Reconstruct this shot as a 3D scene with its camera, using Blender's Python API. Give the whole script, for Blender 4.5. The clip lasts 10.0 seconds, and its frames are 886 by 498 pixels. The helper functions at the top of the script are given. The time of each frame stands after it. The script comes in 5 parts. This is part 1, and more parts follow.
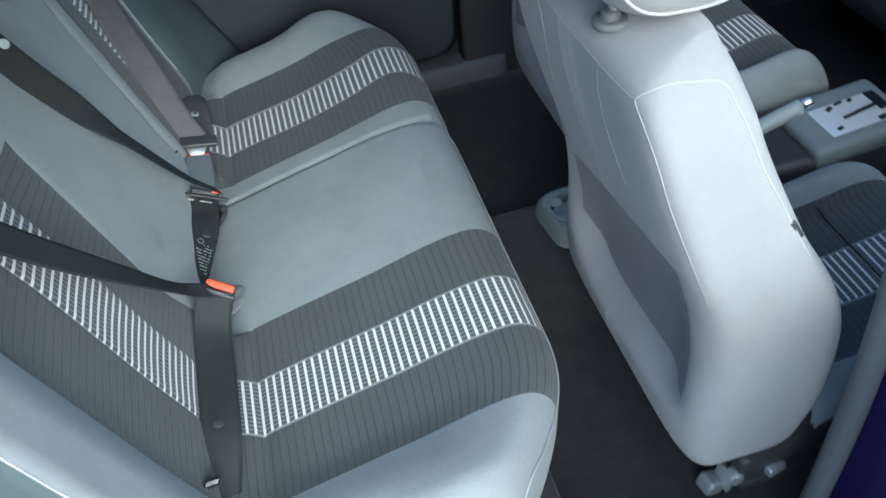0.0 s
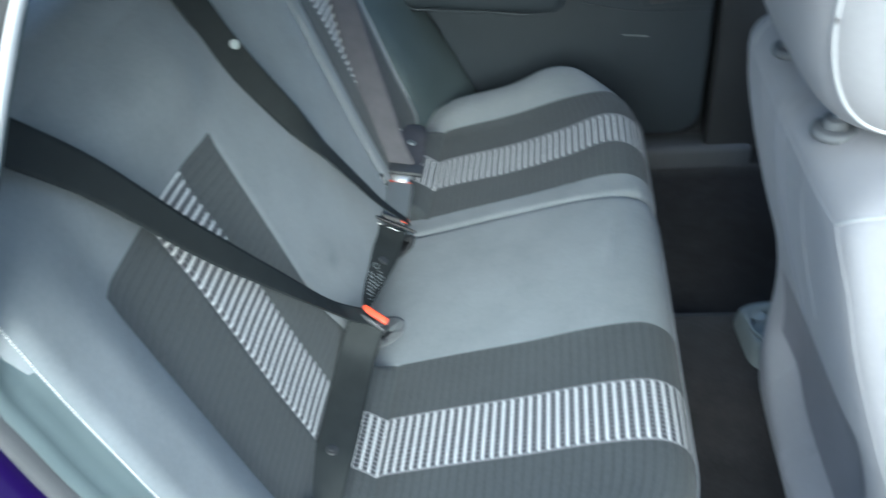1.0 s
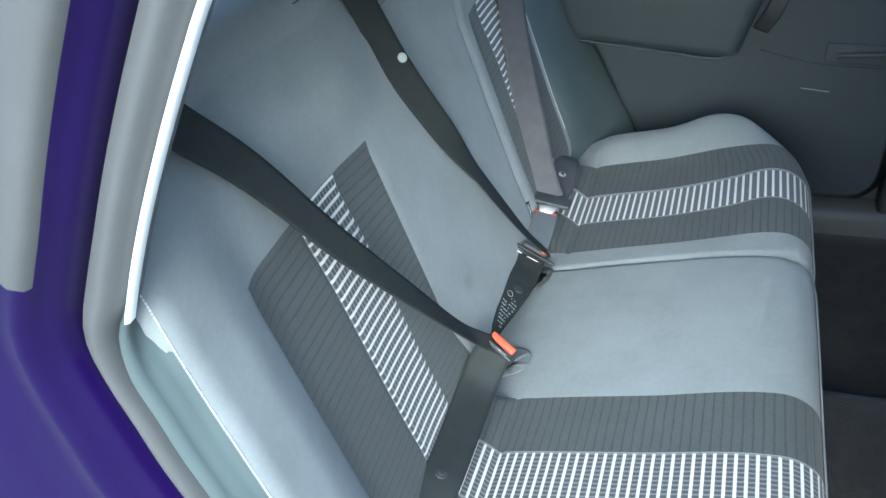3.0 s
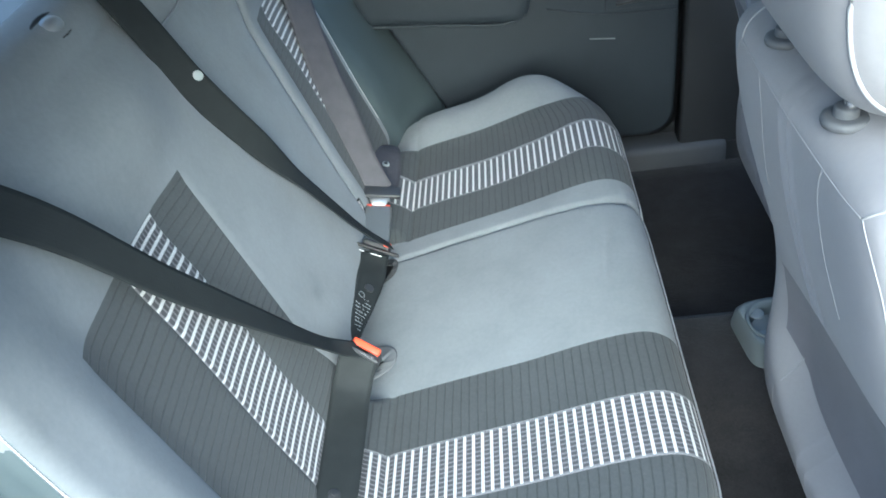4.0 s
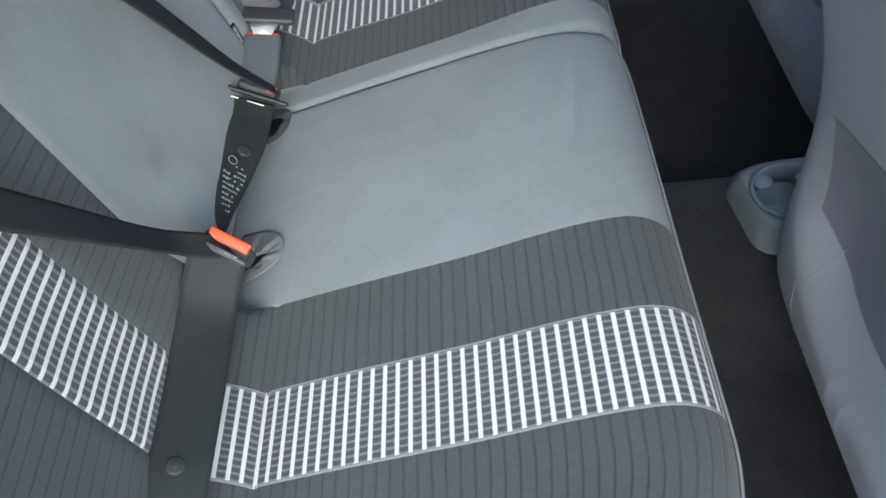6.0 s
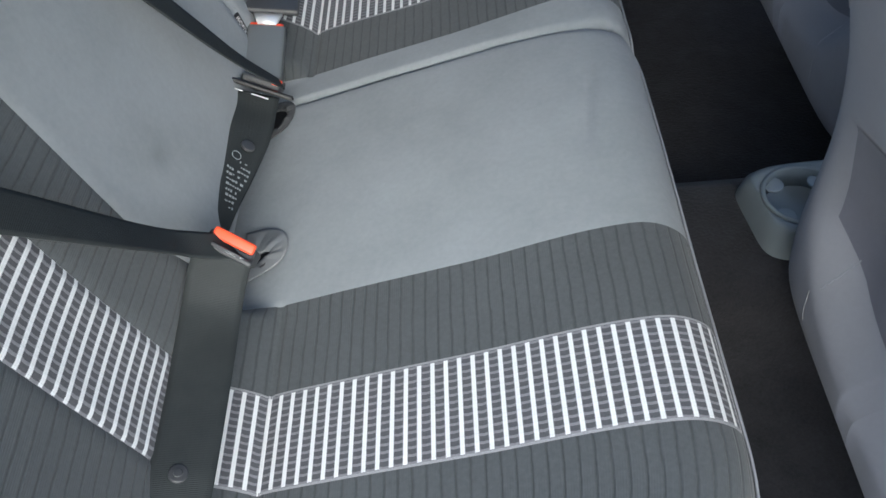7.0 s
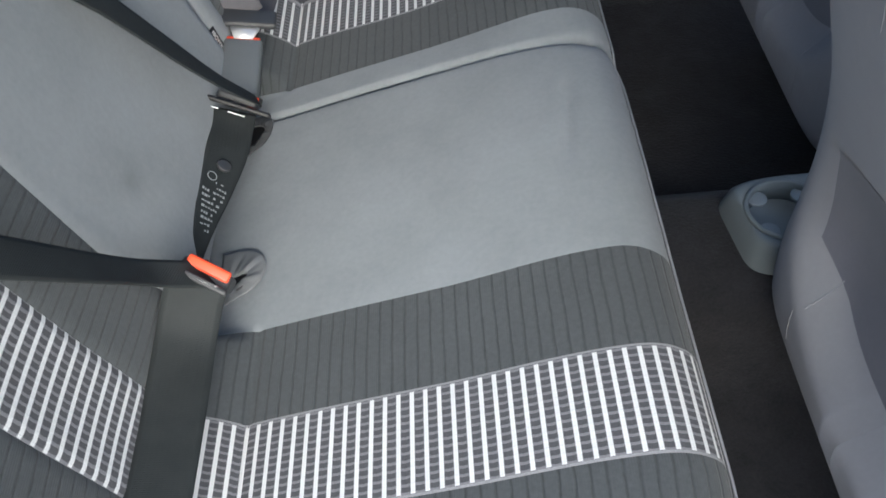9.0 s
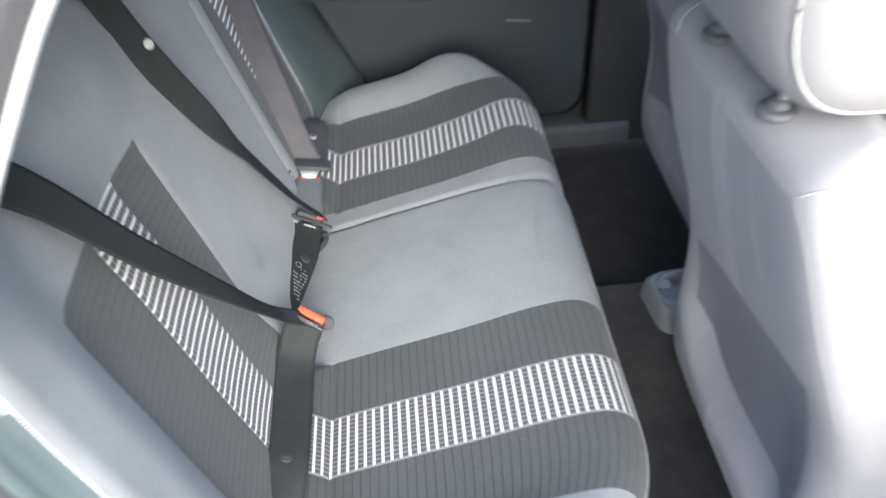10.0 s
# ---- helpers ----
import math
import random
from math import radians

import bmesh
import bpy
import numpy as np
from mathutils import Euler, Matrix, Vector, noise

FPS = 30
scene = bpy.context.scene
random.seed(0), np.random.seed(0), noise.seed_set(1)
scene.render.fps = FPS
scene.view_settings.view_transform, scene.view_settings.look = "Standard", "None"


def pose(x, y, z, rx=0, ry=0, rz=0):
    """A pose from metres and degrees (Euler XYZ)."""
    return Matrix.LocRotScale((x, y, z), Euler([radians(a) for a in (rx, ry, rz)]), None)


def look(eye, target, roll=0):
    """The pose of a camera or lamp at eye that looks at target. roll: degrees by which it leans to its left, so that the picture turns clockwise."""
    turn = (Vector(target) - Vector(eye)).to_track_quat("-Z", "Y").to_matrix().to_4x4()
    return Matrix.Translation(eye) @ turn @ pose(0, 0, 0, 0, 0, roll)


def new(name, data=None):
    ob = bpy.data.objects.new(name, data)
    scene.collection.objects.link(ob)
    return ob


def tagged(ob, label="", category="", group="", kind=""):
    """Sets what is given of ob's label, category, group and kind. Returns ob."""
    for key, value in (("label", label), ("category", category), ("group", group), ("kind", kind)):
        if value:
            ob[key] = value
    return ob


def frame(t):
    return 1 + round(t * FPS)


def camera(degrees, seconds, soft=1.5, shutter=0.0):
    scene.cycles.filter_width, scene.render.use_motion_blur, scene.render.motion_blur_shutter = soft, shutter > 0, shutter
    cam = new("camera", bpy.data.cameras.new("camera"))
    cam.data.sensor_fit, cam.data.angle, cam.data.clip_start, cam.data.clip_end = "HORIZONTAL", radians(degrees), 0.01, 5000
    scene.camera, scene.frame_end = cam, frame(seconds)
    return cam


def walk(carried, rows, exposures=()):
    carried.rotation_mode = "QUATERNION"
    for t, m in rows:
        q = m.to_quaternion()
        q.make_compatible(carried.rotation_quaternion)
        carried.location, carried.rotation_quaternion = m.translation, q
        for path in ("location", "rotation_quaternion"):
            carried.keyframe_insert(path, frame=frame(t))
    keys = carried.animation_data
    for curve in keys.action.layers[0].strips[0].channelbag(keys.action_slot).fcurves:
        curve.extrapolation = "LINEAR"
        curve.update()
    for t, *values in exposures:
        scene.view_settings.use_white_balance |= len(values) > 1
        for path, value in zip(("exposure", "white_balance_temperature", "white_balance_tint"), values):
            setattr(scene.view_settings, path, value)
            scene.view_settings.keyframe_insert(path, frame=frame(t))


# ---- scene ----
cam = camera(56.4, 10.0, shutter=0.5)
PATH = [
    (0, (0.189, -1.253, 1.542), (0.405, 0.186, 0.17), -9.3),
    (0.3, (0.226, -1.242, 1.537), (0.378, 0.227, 0.189), -8.5),
    (0.5, (0.248, -1.232, 1.53), (0.338, 0.253, 0.194), -7.9),
    (0.6, (0.257, -1.226, 1.525), (0.279, 0.304, 0.237), -7.9),
    (0.7, (0.265, -1.219, 1.518), (0.208, 0.324, 0.248), -8),
    (0.8, (0.271, -1.212, 1.513), (0.101, 0.331, 0.252), -8),
    (1, (0.276, -1.199, 1.504), (-0.026, 0.36, 0.289), -8.1),
    (1.2, (0.27, -1.19, 1.501), (-0.169, 0.359, 0.313), -7.7),
    (1.5, (0.26, -1.184, 1.5), (-0.243, 0.358, 0.329), -7),
    (2, (0.268, -1.187, 1.495), (-0.317, 0.344, 0.348), -6.8),
    (3.3, (0.261, -1.177, 1.492), (-0.359, 0.354, 0.362), -6.8),
    (3.5, (0.257, -1.171, 1.49), (-0.287, 0.378, 0.347), -6.8),
    (3.6, (0.254, -1.168, 1.489), (-0.19, 0.408, 0.34), -7.6),
    (3.7, (0.251, -1.164, 1.488), (-0.138, 0.42, 0.33), -8.5),
    (3.8, (0.248, -1.161, 1.486), (-0.091, 0.428, 0.32), -9.3),
    (3.9, (0.245, -1.158, 1.485), (-0.037, 0.433, 0.306), -10.2),
    (4, (0.244, -1.155, 1.484), (0.015, 0.433, 0.29), -11),
    (4.1, (0.244, -1.153, 1.484), (0.017, 0.423, 0.274), -11),
    (4.2, (0.244, -1.152, 1.483), (0.049, 0.421, 0.264), -11),
    (4.5, (0.244, -1.149, 1.482), (0.087, 0.402, 0.229), -11.1),
    (5, (0.257, -1.112, 1.439), (0.068, 0.446, 0.2), -10.1),
    (5.1, (0.259, -1.092, 1.425), (0.029, 0.449, 0.171), -9.8),
    (5.2, (0.26, -1.068, 1.41), (0.017, 0.457, 0.139), -9.5),
    (5.3, (0.261, -1.04, 1.392), (0.011, 0.474, 0.111), -9.2),
    (5.4, (0.261, -1.01, 1.372), (0.085, 0.495, 0.067), -8.9),
    (5.5, (0.261, -0.978, 1.35), (0.103, 0.515, 0.029), -8.6),
    (5.6, (0.26, -0.945, 1.325), (0.141, 0.504, -0.047), -8.8),
    (5.7, (0.257, -0.914, 1.3), (0.128, 0.496, -0.111), -8.9),
    (5.8, (0.254, -0.887, 1.278), (0.132, 0.487, -0.17), -9.1),
    (6, (0.245, -0.855, 1.256), (0.117, 0.48, -0.227), -9.4),
    (6.2, (0.238, -0.844, 1.255), (0.127, 0.481, -0.238), -9.1),
    (7.5, (0.225, -0.823, 1.254), (0.108, 0.479, -0.26), -7.4),
    (8, (0.233, -0.813, 1.243), (0.116, 0.479, -0.279), -7.2),
    (8.5, (0.243, -0.802, 1.246), (0.139, 0.482, -0.283), -7.4),
    (9, (0.236, -0.797, 1.264), (0.156, 0.499, -0.257), -7.4),
    (9.2, (0.233, -0.814, 1.285), (0.173, 0.49, -0.23), -7.2),
    (9.3, (0.231, -0.836, 1.3), (0.18, 0.499, -0.188), -7),
    (9.4, (0.227, -0.867, 1.32), (0.175, 0.498, -0.142), -6.9),
    (9.5, (0.221, -0.906, 1.344), (0.162, 0.486, -0.091), -6.8),
    (9.6, (0.212, -0.954, 1.374), (0.144, 0.455, -0.044), -6.3),
    (9.7, (0.202, -1.008, 1.407), (0.143, 0.431, 0.02), -5.8),
    (9.8, (0.189, -1.068, 1.444), (0.153, 0.426, 0.115), -5.4),
    (9.9, (0.175, -1.131, 1.484), (0.177, 0.391, 0.187), -4.9),
    (10, (0.161, -1.196, 1.524), (0.206, 0.345, 0.25), -4.4),
]
walk(cam, [(t, look(eye, target, roll)) for t, eye, target, roll in PATH],
     [(0.0, 1.40, 4870, -5), (0.6, 1.42, 4850, -5), (1.5, 1.75, 4820, -5), (3.5, 1.8, 4820, -5), (4.0, 1.98, 4920, -4), (4.5, 1.9, 4970, -4), (5.2, 1.75, 5070, -2), (6.0, 1.42, 5170, 2), (9.0, 1.4, 5420, 5), (10.0, 1.95, 5470, 6)])

# ---- light ----
YC = -0.09          # the car's middle line
world = bpy.data.worlds.new("sky")
scene.world = world
world.use_nodes = True
wn = world.node_tree
sky = wn.nodes.new("ShaderNodeTexSky")
sky.sky_type = "NISHITA"
sky.sun_disc = False
sky.sun_elevation, sky.sun_rotation = radians(29), radians(172)
sky.air_density, sky.dust_density, sky.ozone_density = 1.0, 6.0, 1.0
wn.nodes["Background"].inputs["Strength"].default_value = 0.15
wn.links.new(sky.outputs["Color"], wn.nodes["Background"].inputs["Color"])
sun = new("sun", bpy.data.lights.new("sun", "SUN"))
sun.data.energy, sun.data.angle, sun.data.color = 0.4, radians(60), (1.0, 0.98, 0.95)
sun.matrix_world = look((0.73, -4.4, 3.3), (0.3, -0.3, 0.8))


# ---- materials ----
def material(name, color, rough=0.8, metal=0.0, coat=0.0, sheen=0.0, spec=0.5):
    m = bpy.data.materials.new(name)
    m.use_nodes = True
    b = m.node_tree.nodes["Principled BSDF"]
    b.inputs["Base Color"].default_value = (*color, 1)
    b.inputs["Roughness"].default_value = rough
    b.inputs["Metallic"].default_value = metal
    b.inputs["Coat Weight"].default_value = coat
    b.inputs["Coat Roughness"].default_value = 0.04
    b.inputs["Sheen Weight"].default_value = sheen
    b.inputs["Sheen Roughness"].default_value = 0.5
    b.inputs["Specular IOR Level"].default_value = spec
    return m


def node(m, kind, **values):
    n = m.node_tree.nodes.new("ShaderNode" + kind)
    for key, value in values.items():
        n.inputs[key.replace("_", " ")].default_value = value
    return n


def link(m, a, b):
    m.node_tree.links.new(a, b)


def calc(m, operation, a, b=None):
    n = m.node_tree.nodes.new("ShaderNodeMath")
    n.operation = operation
    for k, v in enumerate((a, b)):
        if v is None:
            continue
        if isinstance(v, (int, float)):
            n.inputs[k].default_value = v
        else:
            link(m, v, n.inputs[k])
    return n.outputs[0]


def mixed(m, factor, a, b):
    n = m.node_tree.nodes.new("ShaderNodeMix")
    n.data_type = "RGBA"
    for socket, v in ((n.inputs[0], factor), (n.inputs[6], a), (n.inputs[7], b)):
        if isinstance(v, (int, float)):
            socket.default_value = v
        elif isinstance(v, tuple):
            socket.default_value = (*v, 1)
        else:
            link(m, v, socket)
    return n.outputs[2]


def grain(m, scale, where=None, detail=4.0, rough=0.6):
    n = node(m, "TexNoise", Scale=scale, Detail=detail, Roughness=rough)
    tc = m.node_tree.nodes.new("ShaderNodeTexCoord")
    link(m, where or tc.outputs["Object"], n.inputs["Vector"])
    return n.outputs["Fac"]


def worn(name, color, rough, fine=900.0, broad=9.0, vary=0.12, bump=0.15, depth=0.0004, **more):
    """A surface with fine grain in its relief and broad uneven colour."""
    m = material(name, color, rough, **more)
    b = m.node_tree.nodes["Principled BSDF"]
    f, g = grain(m, fine), grain(m, broad)
    dark = tuple(c * (1 - vary) for c in color)
    light = tuple(min(1, c * (1 + vary)) for c in color)
    both = calc(m, "ADD", calc(m, "MULTIPLY", f, 0.45), calc(m, "MULTIPLY", g, 0.55))
    ramp = node(m, "MapRange", From_Min=0.3, From_Max=0.7)
    link(m, both, ramp.inputs["Value"])
    link(m, mixed(m, ramp.outputs["Result"], dark, light), b.inputs["Base Color"])
    bm = node(m, "Bump", Strength=bump, Distance=depth)
    link(m, f, bm.inputs["Height"])
    link(m, bm.outputs["Normal"], b.inputs["Normal"])
    return m


def woven_cloth(name, color, vary=0.08, pitch=0.0011, smudge=None):
    """Fine knitted cloth: tiny threads both ways, with soft uneven patches. Laid out in metres by UV."""
    m = material(name, color, 0.92, sheen=0.10, spec=0.25)
    b = m.node_tree.nodes["Principled BSDF"]
    uv = m.node_tree.nodes.new("ShaderNodeUVMap")
    sep = m.node_tree.nodes.new("ShaderNodeSeparateXYZ")
    link(m, uv.outputs["UV"], sep.inputs[0])
    w1 = calc(m, "SINE", calc(m, "MULTIPLY", sep.outputs[0], 2 * math.pi / pitch))
    w2 = calc(m, "SINE", calc(m, "MULTIPLY", sep.outputs[1], 2 * math.pi / pitch))
    weave = calc(m, "MULTIPLY", w1, w2)
    g, h = grain(m, 7.0), grain(m, 160.0)
    t = calc(m, "ADD", calc(m, "MULTIPLY", g, 0.7), calc(m, "MULTIPLY", h, 0.3))
    ramp = node(m, "MapRange", From_Min=0.35, From_Max=0.65)
    link(m, t, ramp.inputs["Value"])
    col = mixed(m, ramp.outputs["Result"], tuple(c * (1 - vary) for c in color), tuple(c * (1 + vary) for c in color))
    if smudge:                                   # a faint dirty mark with uneven edges
        tc = m.node_tree.nodes.new("ShaderNodeTexCoord")
        far = m.node_tree.nodes.new("ShaderNodeVectorMath")
        far.operation = "DISTANCE"
        link(m, tc.outputs["Object"], far.inputs[0])
        far.inputs[1].default_value = smudge
        edge = calc(m, "ADD", far.outputs["Value"], calc(m, "MULTIPLY", calc(m, "SUBTRACT", grain(m, 45.0), 0.5), 0.05))
        mark = node(m, "MapRange", From_Min=0.030, From_Max=0.0)
        link(m, edge, mark.inputs["Value"])
        col = mixed(m, calc(m, "MULTIPLY", mark.outputs["Result"], 0.40), col, tuple(c * 0.55 for c in color))
    link(m, col, b.inputs["Base Color"])
    bm = node(m, "Bump", Strength=0.25, Distance=0.0003)
    link(m, calc(m, "ADD", weave, h), bm.inputs["Height"])
    link(m, bm.outputs["Normal"], b.inputs["Normal"])
    return m


PITCH = 0.0131


def ribbed_cloth(name, color):
    """Dark cloth quilted into narrow ribs across the seat."""
    m = material(name, color, 0.9, sheen=0.12, spec=0.25)
    b = m.node_tree.nodes["Principled BSDF"]
    uv = m.node_tree.nodes.new("ShaderNodeUVMap")
    sep = m.node_tree.nodes.new("ShaderNodeSeparateXYZ")
    link(m, uv.outputs["UV"], sep.inputs[0])
    wobble = calc(m, "MULTIPLY", calc(m, "SUBTRACT", grain(m, 26.0), 0.5), 0.0035)
    phase = calc(m, "MULTIPLY", calc(m, "ADD", sep.outputs[0], wobble), 1 / PITCH)
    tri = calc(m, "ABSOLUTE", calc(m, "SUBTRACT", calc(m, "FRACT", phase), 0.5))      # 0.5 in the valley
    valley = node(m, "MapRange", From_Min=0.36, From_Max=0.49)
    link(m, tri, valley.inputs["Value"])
    fine = calc(m, "SINE", calc(m, "MULTIPLY", sep.outputs[0], 2 * math.pi / 0.0022))
    g = grain(m, 220.0)
    ramp = node(m, "MapRange", From_Min=0.3, From_Max=0.7)
    link(m, calc(m, "ADD", calc(m, "MULTIPLY", g, 0.6), calc(m, "MULTIPLY", grain(m, 8.0), 0.4)), ramp.inputs["Value"])
    col = mixed(m, ramp.outputs["Result"], tuple(c * 0.85 for c in color), tuple(c * 1.15 for c in color))
    # the shade in the valleys between ribs is put into the colour, unevenly
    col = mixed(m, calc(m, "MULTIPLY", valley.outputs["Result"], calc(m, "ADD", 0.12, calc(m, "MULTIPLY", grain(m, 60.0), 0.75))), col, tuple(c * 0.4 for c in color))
    link(m, col, b.inputs["Base Color"])
    h = calc(m, "ADD", calc(m, "MULTIPLY", valley.outputs["Result"], -1.0), calc(m, "MULTIPLY", fine, 0.08))
    bm = node(m, "Bump", Strength=0.7, Distance=0.0012)
    link(m, h, bm.inputs["Height"])
    link(m, bm.outputs["Normal"], b.inputs["Normal"])
    return m


def ladder_cloth(name, width):
    """Woven band: thick white bars across it, thin pale threads along it on near-black, and a pale edge thread."""
    m = material(name, (0.05, 0.05, 0.05), 0.85, sheen=0.1, spec=0.25)
    b = m.node_tree.nodes["Principled BSDF"]
    uv = m.node_tree.nodes.new("ShaderNodeUVMap")
    sep = m.node_tree.nodes.new("ShaderNodeSeparateXYZ")
    link(m, uv.outputs["UV"], sep.inputs[0])
    u, v = sep.outputs[0], sep.outputs[1]
    fray = calc(m, "MULTIPLY", calc(m, "SUBTRACT", grain(m, 1200.0), 0.5), 0.10)

    def bars(t, period, share):
        d = calc(m, "ABSOLUTE", calc(m, "SUBTRACT", calc(m, "FRACT", calc(m, "ADD", calc(m, "MULTIPLY", t, 1 / period), fray)), 0.5))
        r = node(m, "MapRange", From_Min=share / 2 + 0.03, From_Max=share / 2 - 0.03)
        link(m, d, r.inputs["Value"])
        return r.outputs["Result"]

    white = bars(u, PITCH, 0.32)
    # the threads sag between the bars
    sag = calc(m, "MULTIPLY", calc(m, "COSINE", calc(m, "MULTIPLY", u, 2 * math.pi / PITCH)), 0.0003)
    thread = bars(calc(m, "ADD", v, calc(m, "ADD", sag, calc(m, "MULTIPLY", calc(m, "SUBTRACT", grain(m, 130.0), 0.5), 0.0012))), 0.0074, 0.36)
    thread = calc(m, "MULTIPLY", thread, calc(m, "ADD", 0.45, calc(m, "MULTIPLY", grain(m, 420.0), 0.9)))
    off = calc(m, "ABSOLUTE", calc(m, "SUBTRACT", v, width / 2))
    edge = calc(m, "GREATER_THAN", off, width / 2 - 0.0024)
    inside = calc(m, "LESS_THAN", off, width / 2 - 0.0030)
    white = calc(m, "MULTIPLY", white, inside)
    strand = bars(calc(m, "ADD", u, 0.0), PITCH, 0.035)      # a fine line between the two strands of a bar
    col = mixed(m, calc(m, "MULTIPLY", thread, 0.62), mixed(m, grain(m, 500.0), (0.055, 0.056, 0.062), (0.105, 0.106, 0.114)), (0.30, 0.30, 0.32))
    col = mixed(m, calc(m, "MULTIPLY", edge, 0.85), col, mixed(m, grain(m, 700.0), (0.18, 0.18, 0.19), (0.44, 0.44, 0.45)))
    col = mixed(m, white, col, (0.74, 0.745, 0.745))
    col = mixed(m, calc(m, "MULTIPLY", calc(m, "MULTIPLY", strand, inside), 0.22), col, (0.30, 0.30, 0.31))
    link(m, col, b.inputs["Base Color"])
    bm = node(m, "Bump", Strength=0.5, Distance=0.0008)
    link(m, calc(m, "ADD", white, calc(m, "MULTIPLY", thread, 0.4)), bm.inputs["Height"])
    link(m, bm.outputs["Normal"], b.inputs["Normal"])
    return m


def webbing_cloth(name, color):
    """Tightly woven belt: fine ridges across, in metres by UV."""
    m = material(name, color, 0.62, spec=0.14)
    b = m.node_tree.nodes["Principled BSDF"]
    uv = m.node_tree.nodes.new("ShaderNodeUVMap")
    sep = m.node_tree.nodes.new("ShaderNodeSeparateXYZ")
    link(m, uv.outputs["UV"], sep.inputs[0])
    w1 = calc(m, "SINE", calc(m, "MULTIPLY", sep.outputs[0], 2 * math.pi / 0.0016))
    w2 = calc(m, "SINE", calc(m, "MULTIPLY", sep.outputs[1], 2 * math.pi / 0.0045))
    g = grain(m, 40.0)
    link(m, mixed(m, g, tuple(c * 0.8 for c in color), tuple(c * 1.3 for c in color)), b.inputs["Base Color"])
    bm = node(m, "Bump", Strength=0.5, Distance=0.0003)
    link(m, calc(m, "ADD", calc(m, "MULTIPLY", w1, grain(m, 350.0)), calc(m, "MULTIPLY", w2, 0.12)), bm.inputs["Height"])
    link(m, bm.outputs["Normal"], b.inputs["Normal"])
    return m


BAND = 0.104
GREY = woven_cloth("grey_cloth", (0.246, 0.262, 0.276), 0.11, smudge=(-0.091, -0.219, 0.728))
PALE = woven_cloth("seat_back_cloth", (0.285, 0.279, 0.290), 0.06)
POCKET = woven_cloth("pocket_cloth", (0.165, 0.162, 0.182))
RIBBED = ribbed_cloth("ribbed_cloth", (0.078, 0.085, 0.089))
LADDER = ladder_cloth("ladder_cloth", BAND)
PIPING = worn("piping", (0.30, 0.31, 0.33), 0.7)
THREAD = worn("thread", (0.37, 0.37, 0.38), 0.7)
SEAM_GREY = worn("seam_thread", (0.31, 0.305, 0.315), 0.8)
CARPET = worn("carpet", (0.019, 0.018, 0.020), 1.0, fine=240, broad=22, vary=0.6, bump=0.9, depth=0.002, sheen=0.2)
PLASTIC_DARK = worn("dark_plastic", (0.04, 0.042, 0.046), 0.5, fine=1600, bump=0.2)
PLASTIC_BLACK = worn("black_plastic", (0.010, 0.010, 0.011), 0.5, fine=1600, bump=0.2)
PLASTIC_GREY = worn("grey_plastic", (0.22, 0.245, 0.25), 0.5, fine=1600, bump=0.2)
DOOR_CARD = worn("door_card", (0.033, 0.042, 0.052), 0.6, fine=1300, bump=0.3)
TRIM = worn("side_trim", (0.085, 0.108, 0.115), 0.5, fine=1300, bump=0.2)
TRIM_FAR = worn("far_side_trim", (0.080, 0.102, 0.107), 0.45, fine=1300, bump=0.2)
SEAL = worn("door_seal", (0.082, 0.083, 0.088), 0.6, fine=1100, bump=0.3)
PILLAR_GREY = worn("pillar_trim", (0.10, 0.105, 0.115), 0.6, fine=1100, bump=0.3)
WHITE_TRIM = worn("white_trim", (0.85, 0.86, 0.88), 0.3, vary=0.03, coat=0.4)
BLUE = worn("blue_paint", (0.008, 0.0018, 0.048), 0.3, fine=3000, broad=5, vary=0.25, bump=0.02, metal=0.0, coat=0.55, spec=0.25)
WEBBING = webbing_cloth("webbing", (0.028, 0.0315, 0.0325))
PLASTIC_PALE = worn("pale_plastic", (0.38, 0.42, 0.42), 0.5, fine=1600, bump=0.2)
CUP_RUBBER = worn("cup_rubber", (0.28, 0.31, 0.32), 0.55, fine=1600, bump=0.2)
BUCKLE_GREY = worn("buckle_plastic", (0.13, 0.138, 0.14), 0.45, fine=1600, bump=0.15)
GEAR_PLATE = worn("silver_plate", (0.82, 0.82, 0.82), 0.28, vary=0.05, metal=0.25, coat=0.8)
WEBBING_BLACK = webbing_cloth("black_webbing", (0.010, 0.010, 0.011))
WEBBING_GREY = webbing_cloth("grey_webbing", (0.088, 0.086, 0.097))
TONGUE_STEEL = material("bright_steel", (0.9, 0.9, 0.92), 0.35, 0.6)
PRINT_GREY = worn("grey_print", (0.30, 0.32, 0.33), 0.6)
WHITE_PRINT = worn("white_print", (0.7, 0.7, 0.7), 0.6)
STEEL_DULL = worn("dull_steel", (0.42, 0.43, 0.44), 0.45, metal=0.6)
CHROME = material("steel", (0.75, 0.75, 0.76), 0.22, 1.0)
ORANGE = worn("orange_plastic", (0.85, 0.085, 0.025), 0.4, vary=0.06)
LINING = worn("lining", (0.74, 0.74, 0.73), 0.95)
ASPHALT = worn("asphalt", (0.12, 0.12, 0.12), 0.9, fine=150, broad=1.2, vary=0.25, bump=0.6, depth=0.004)


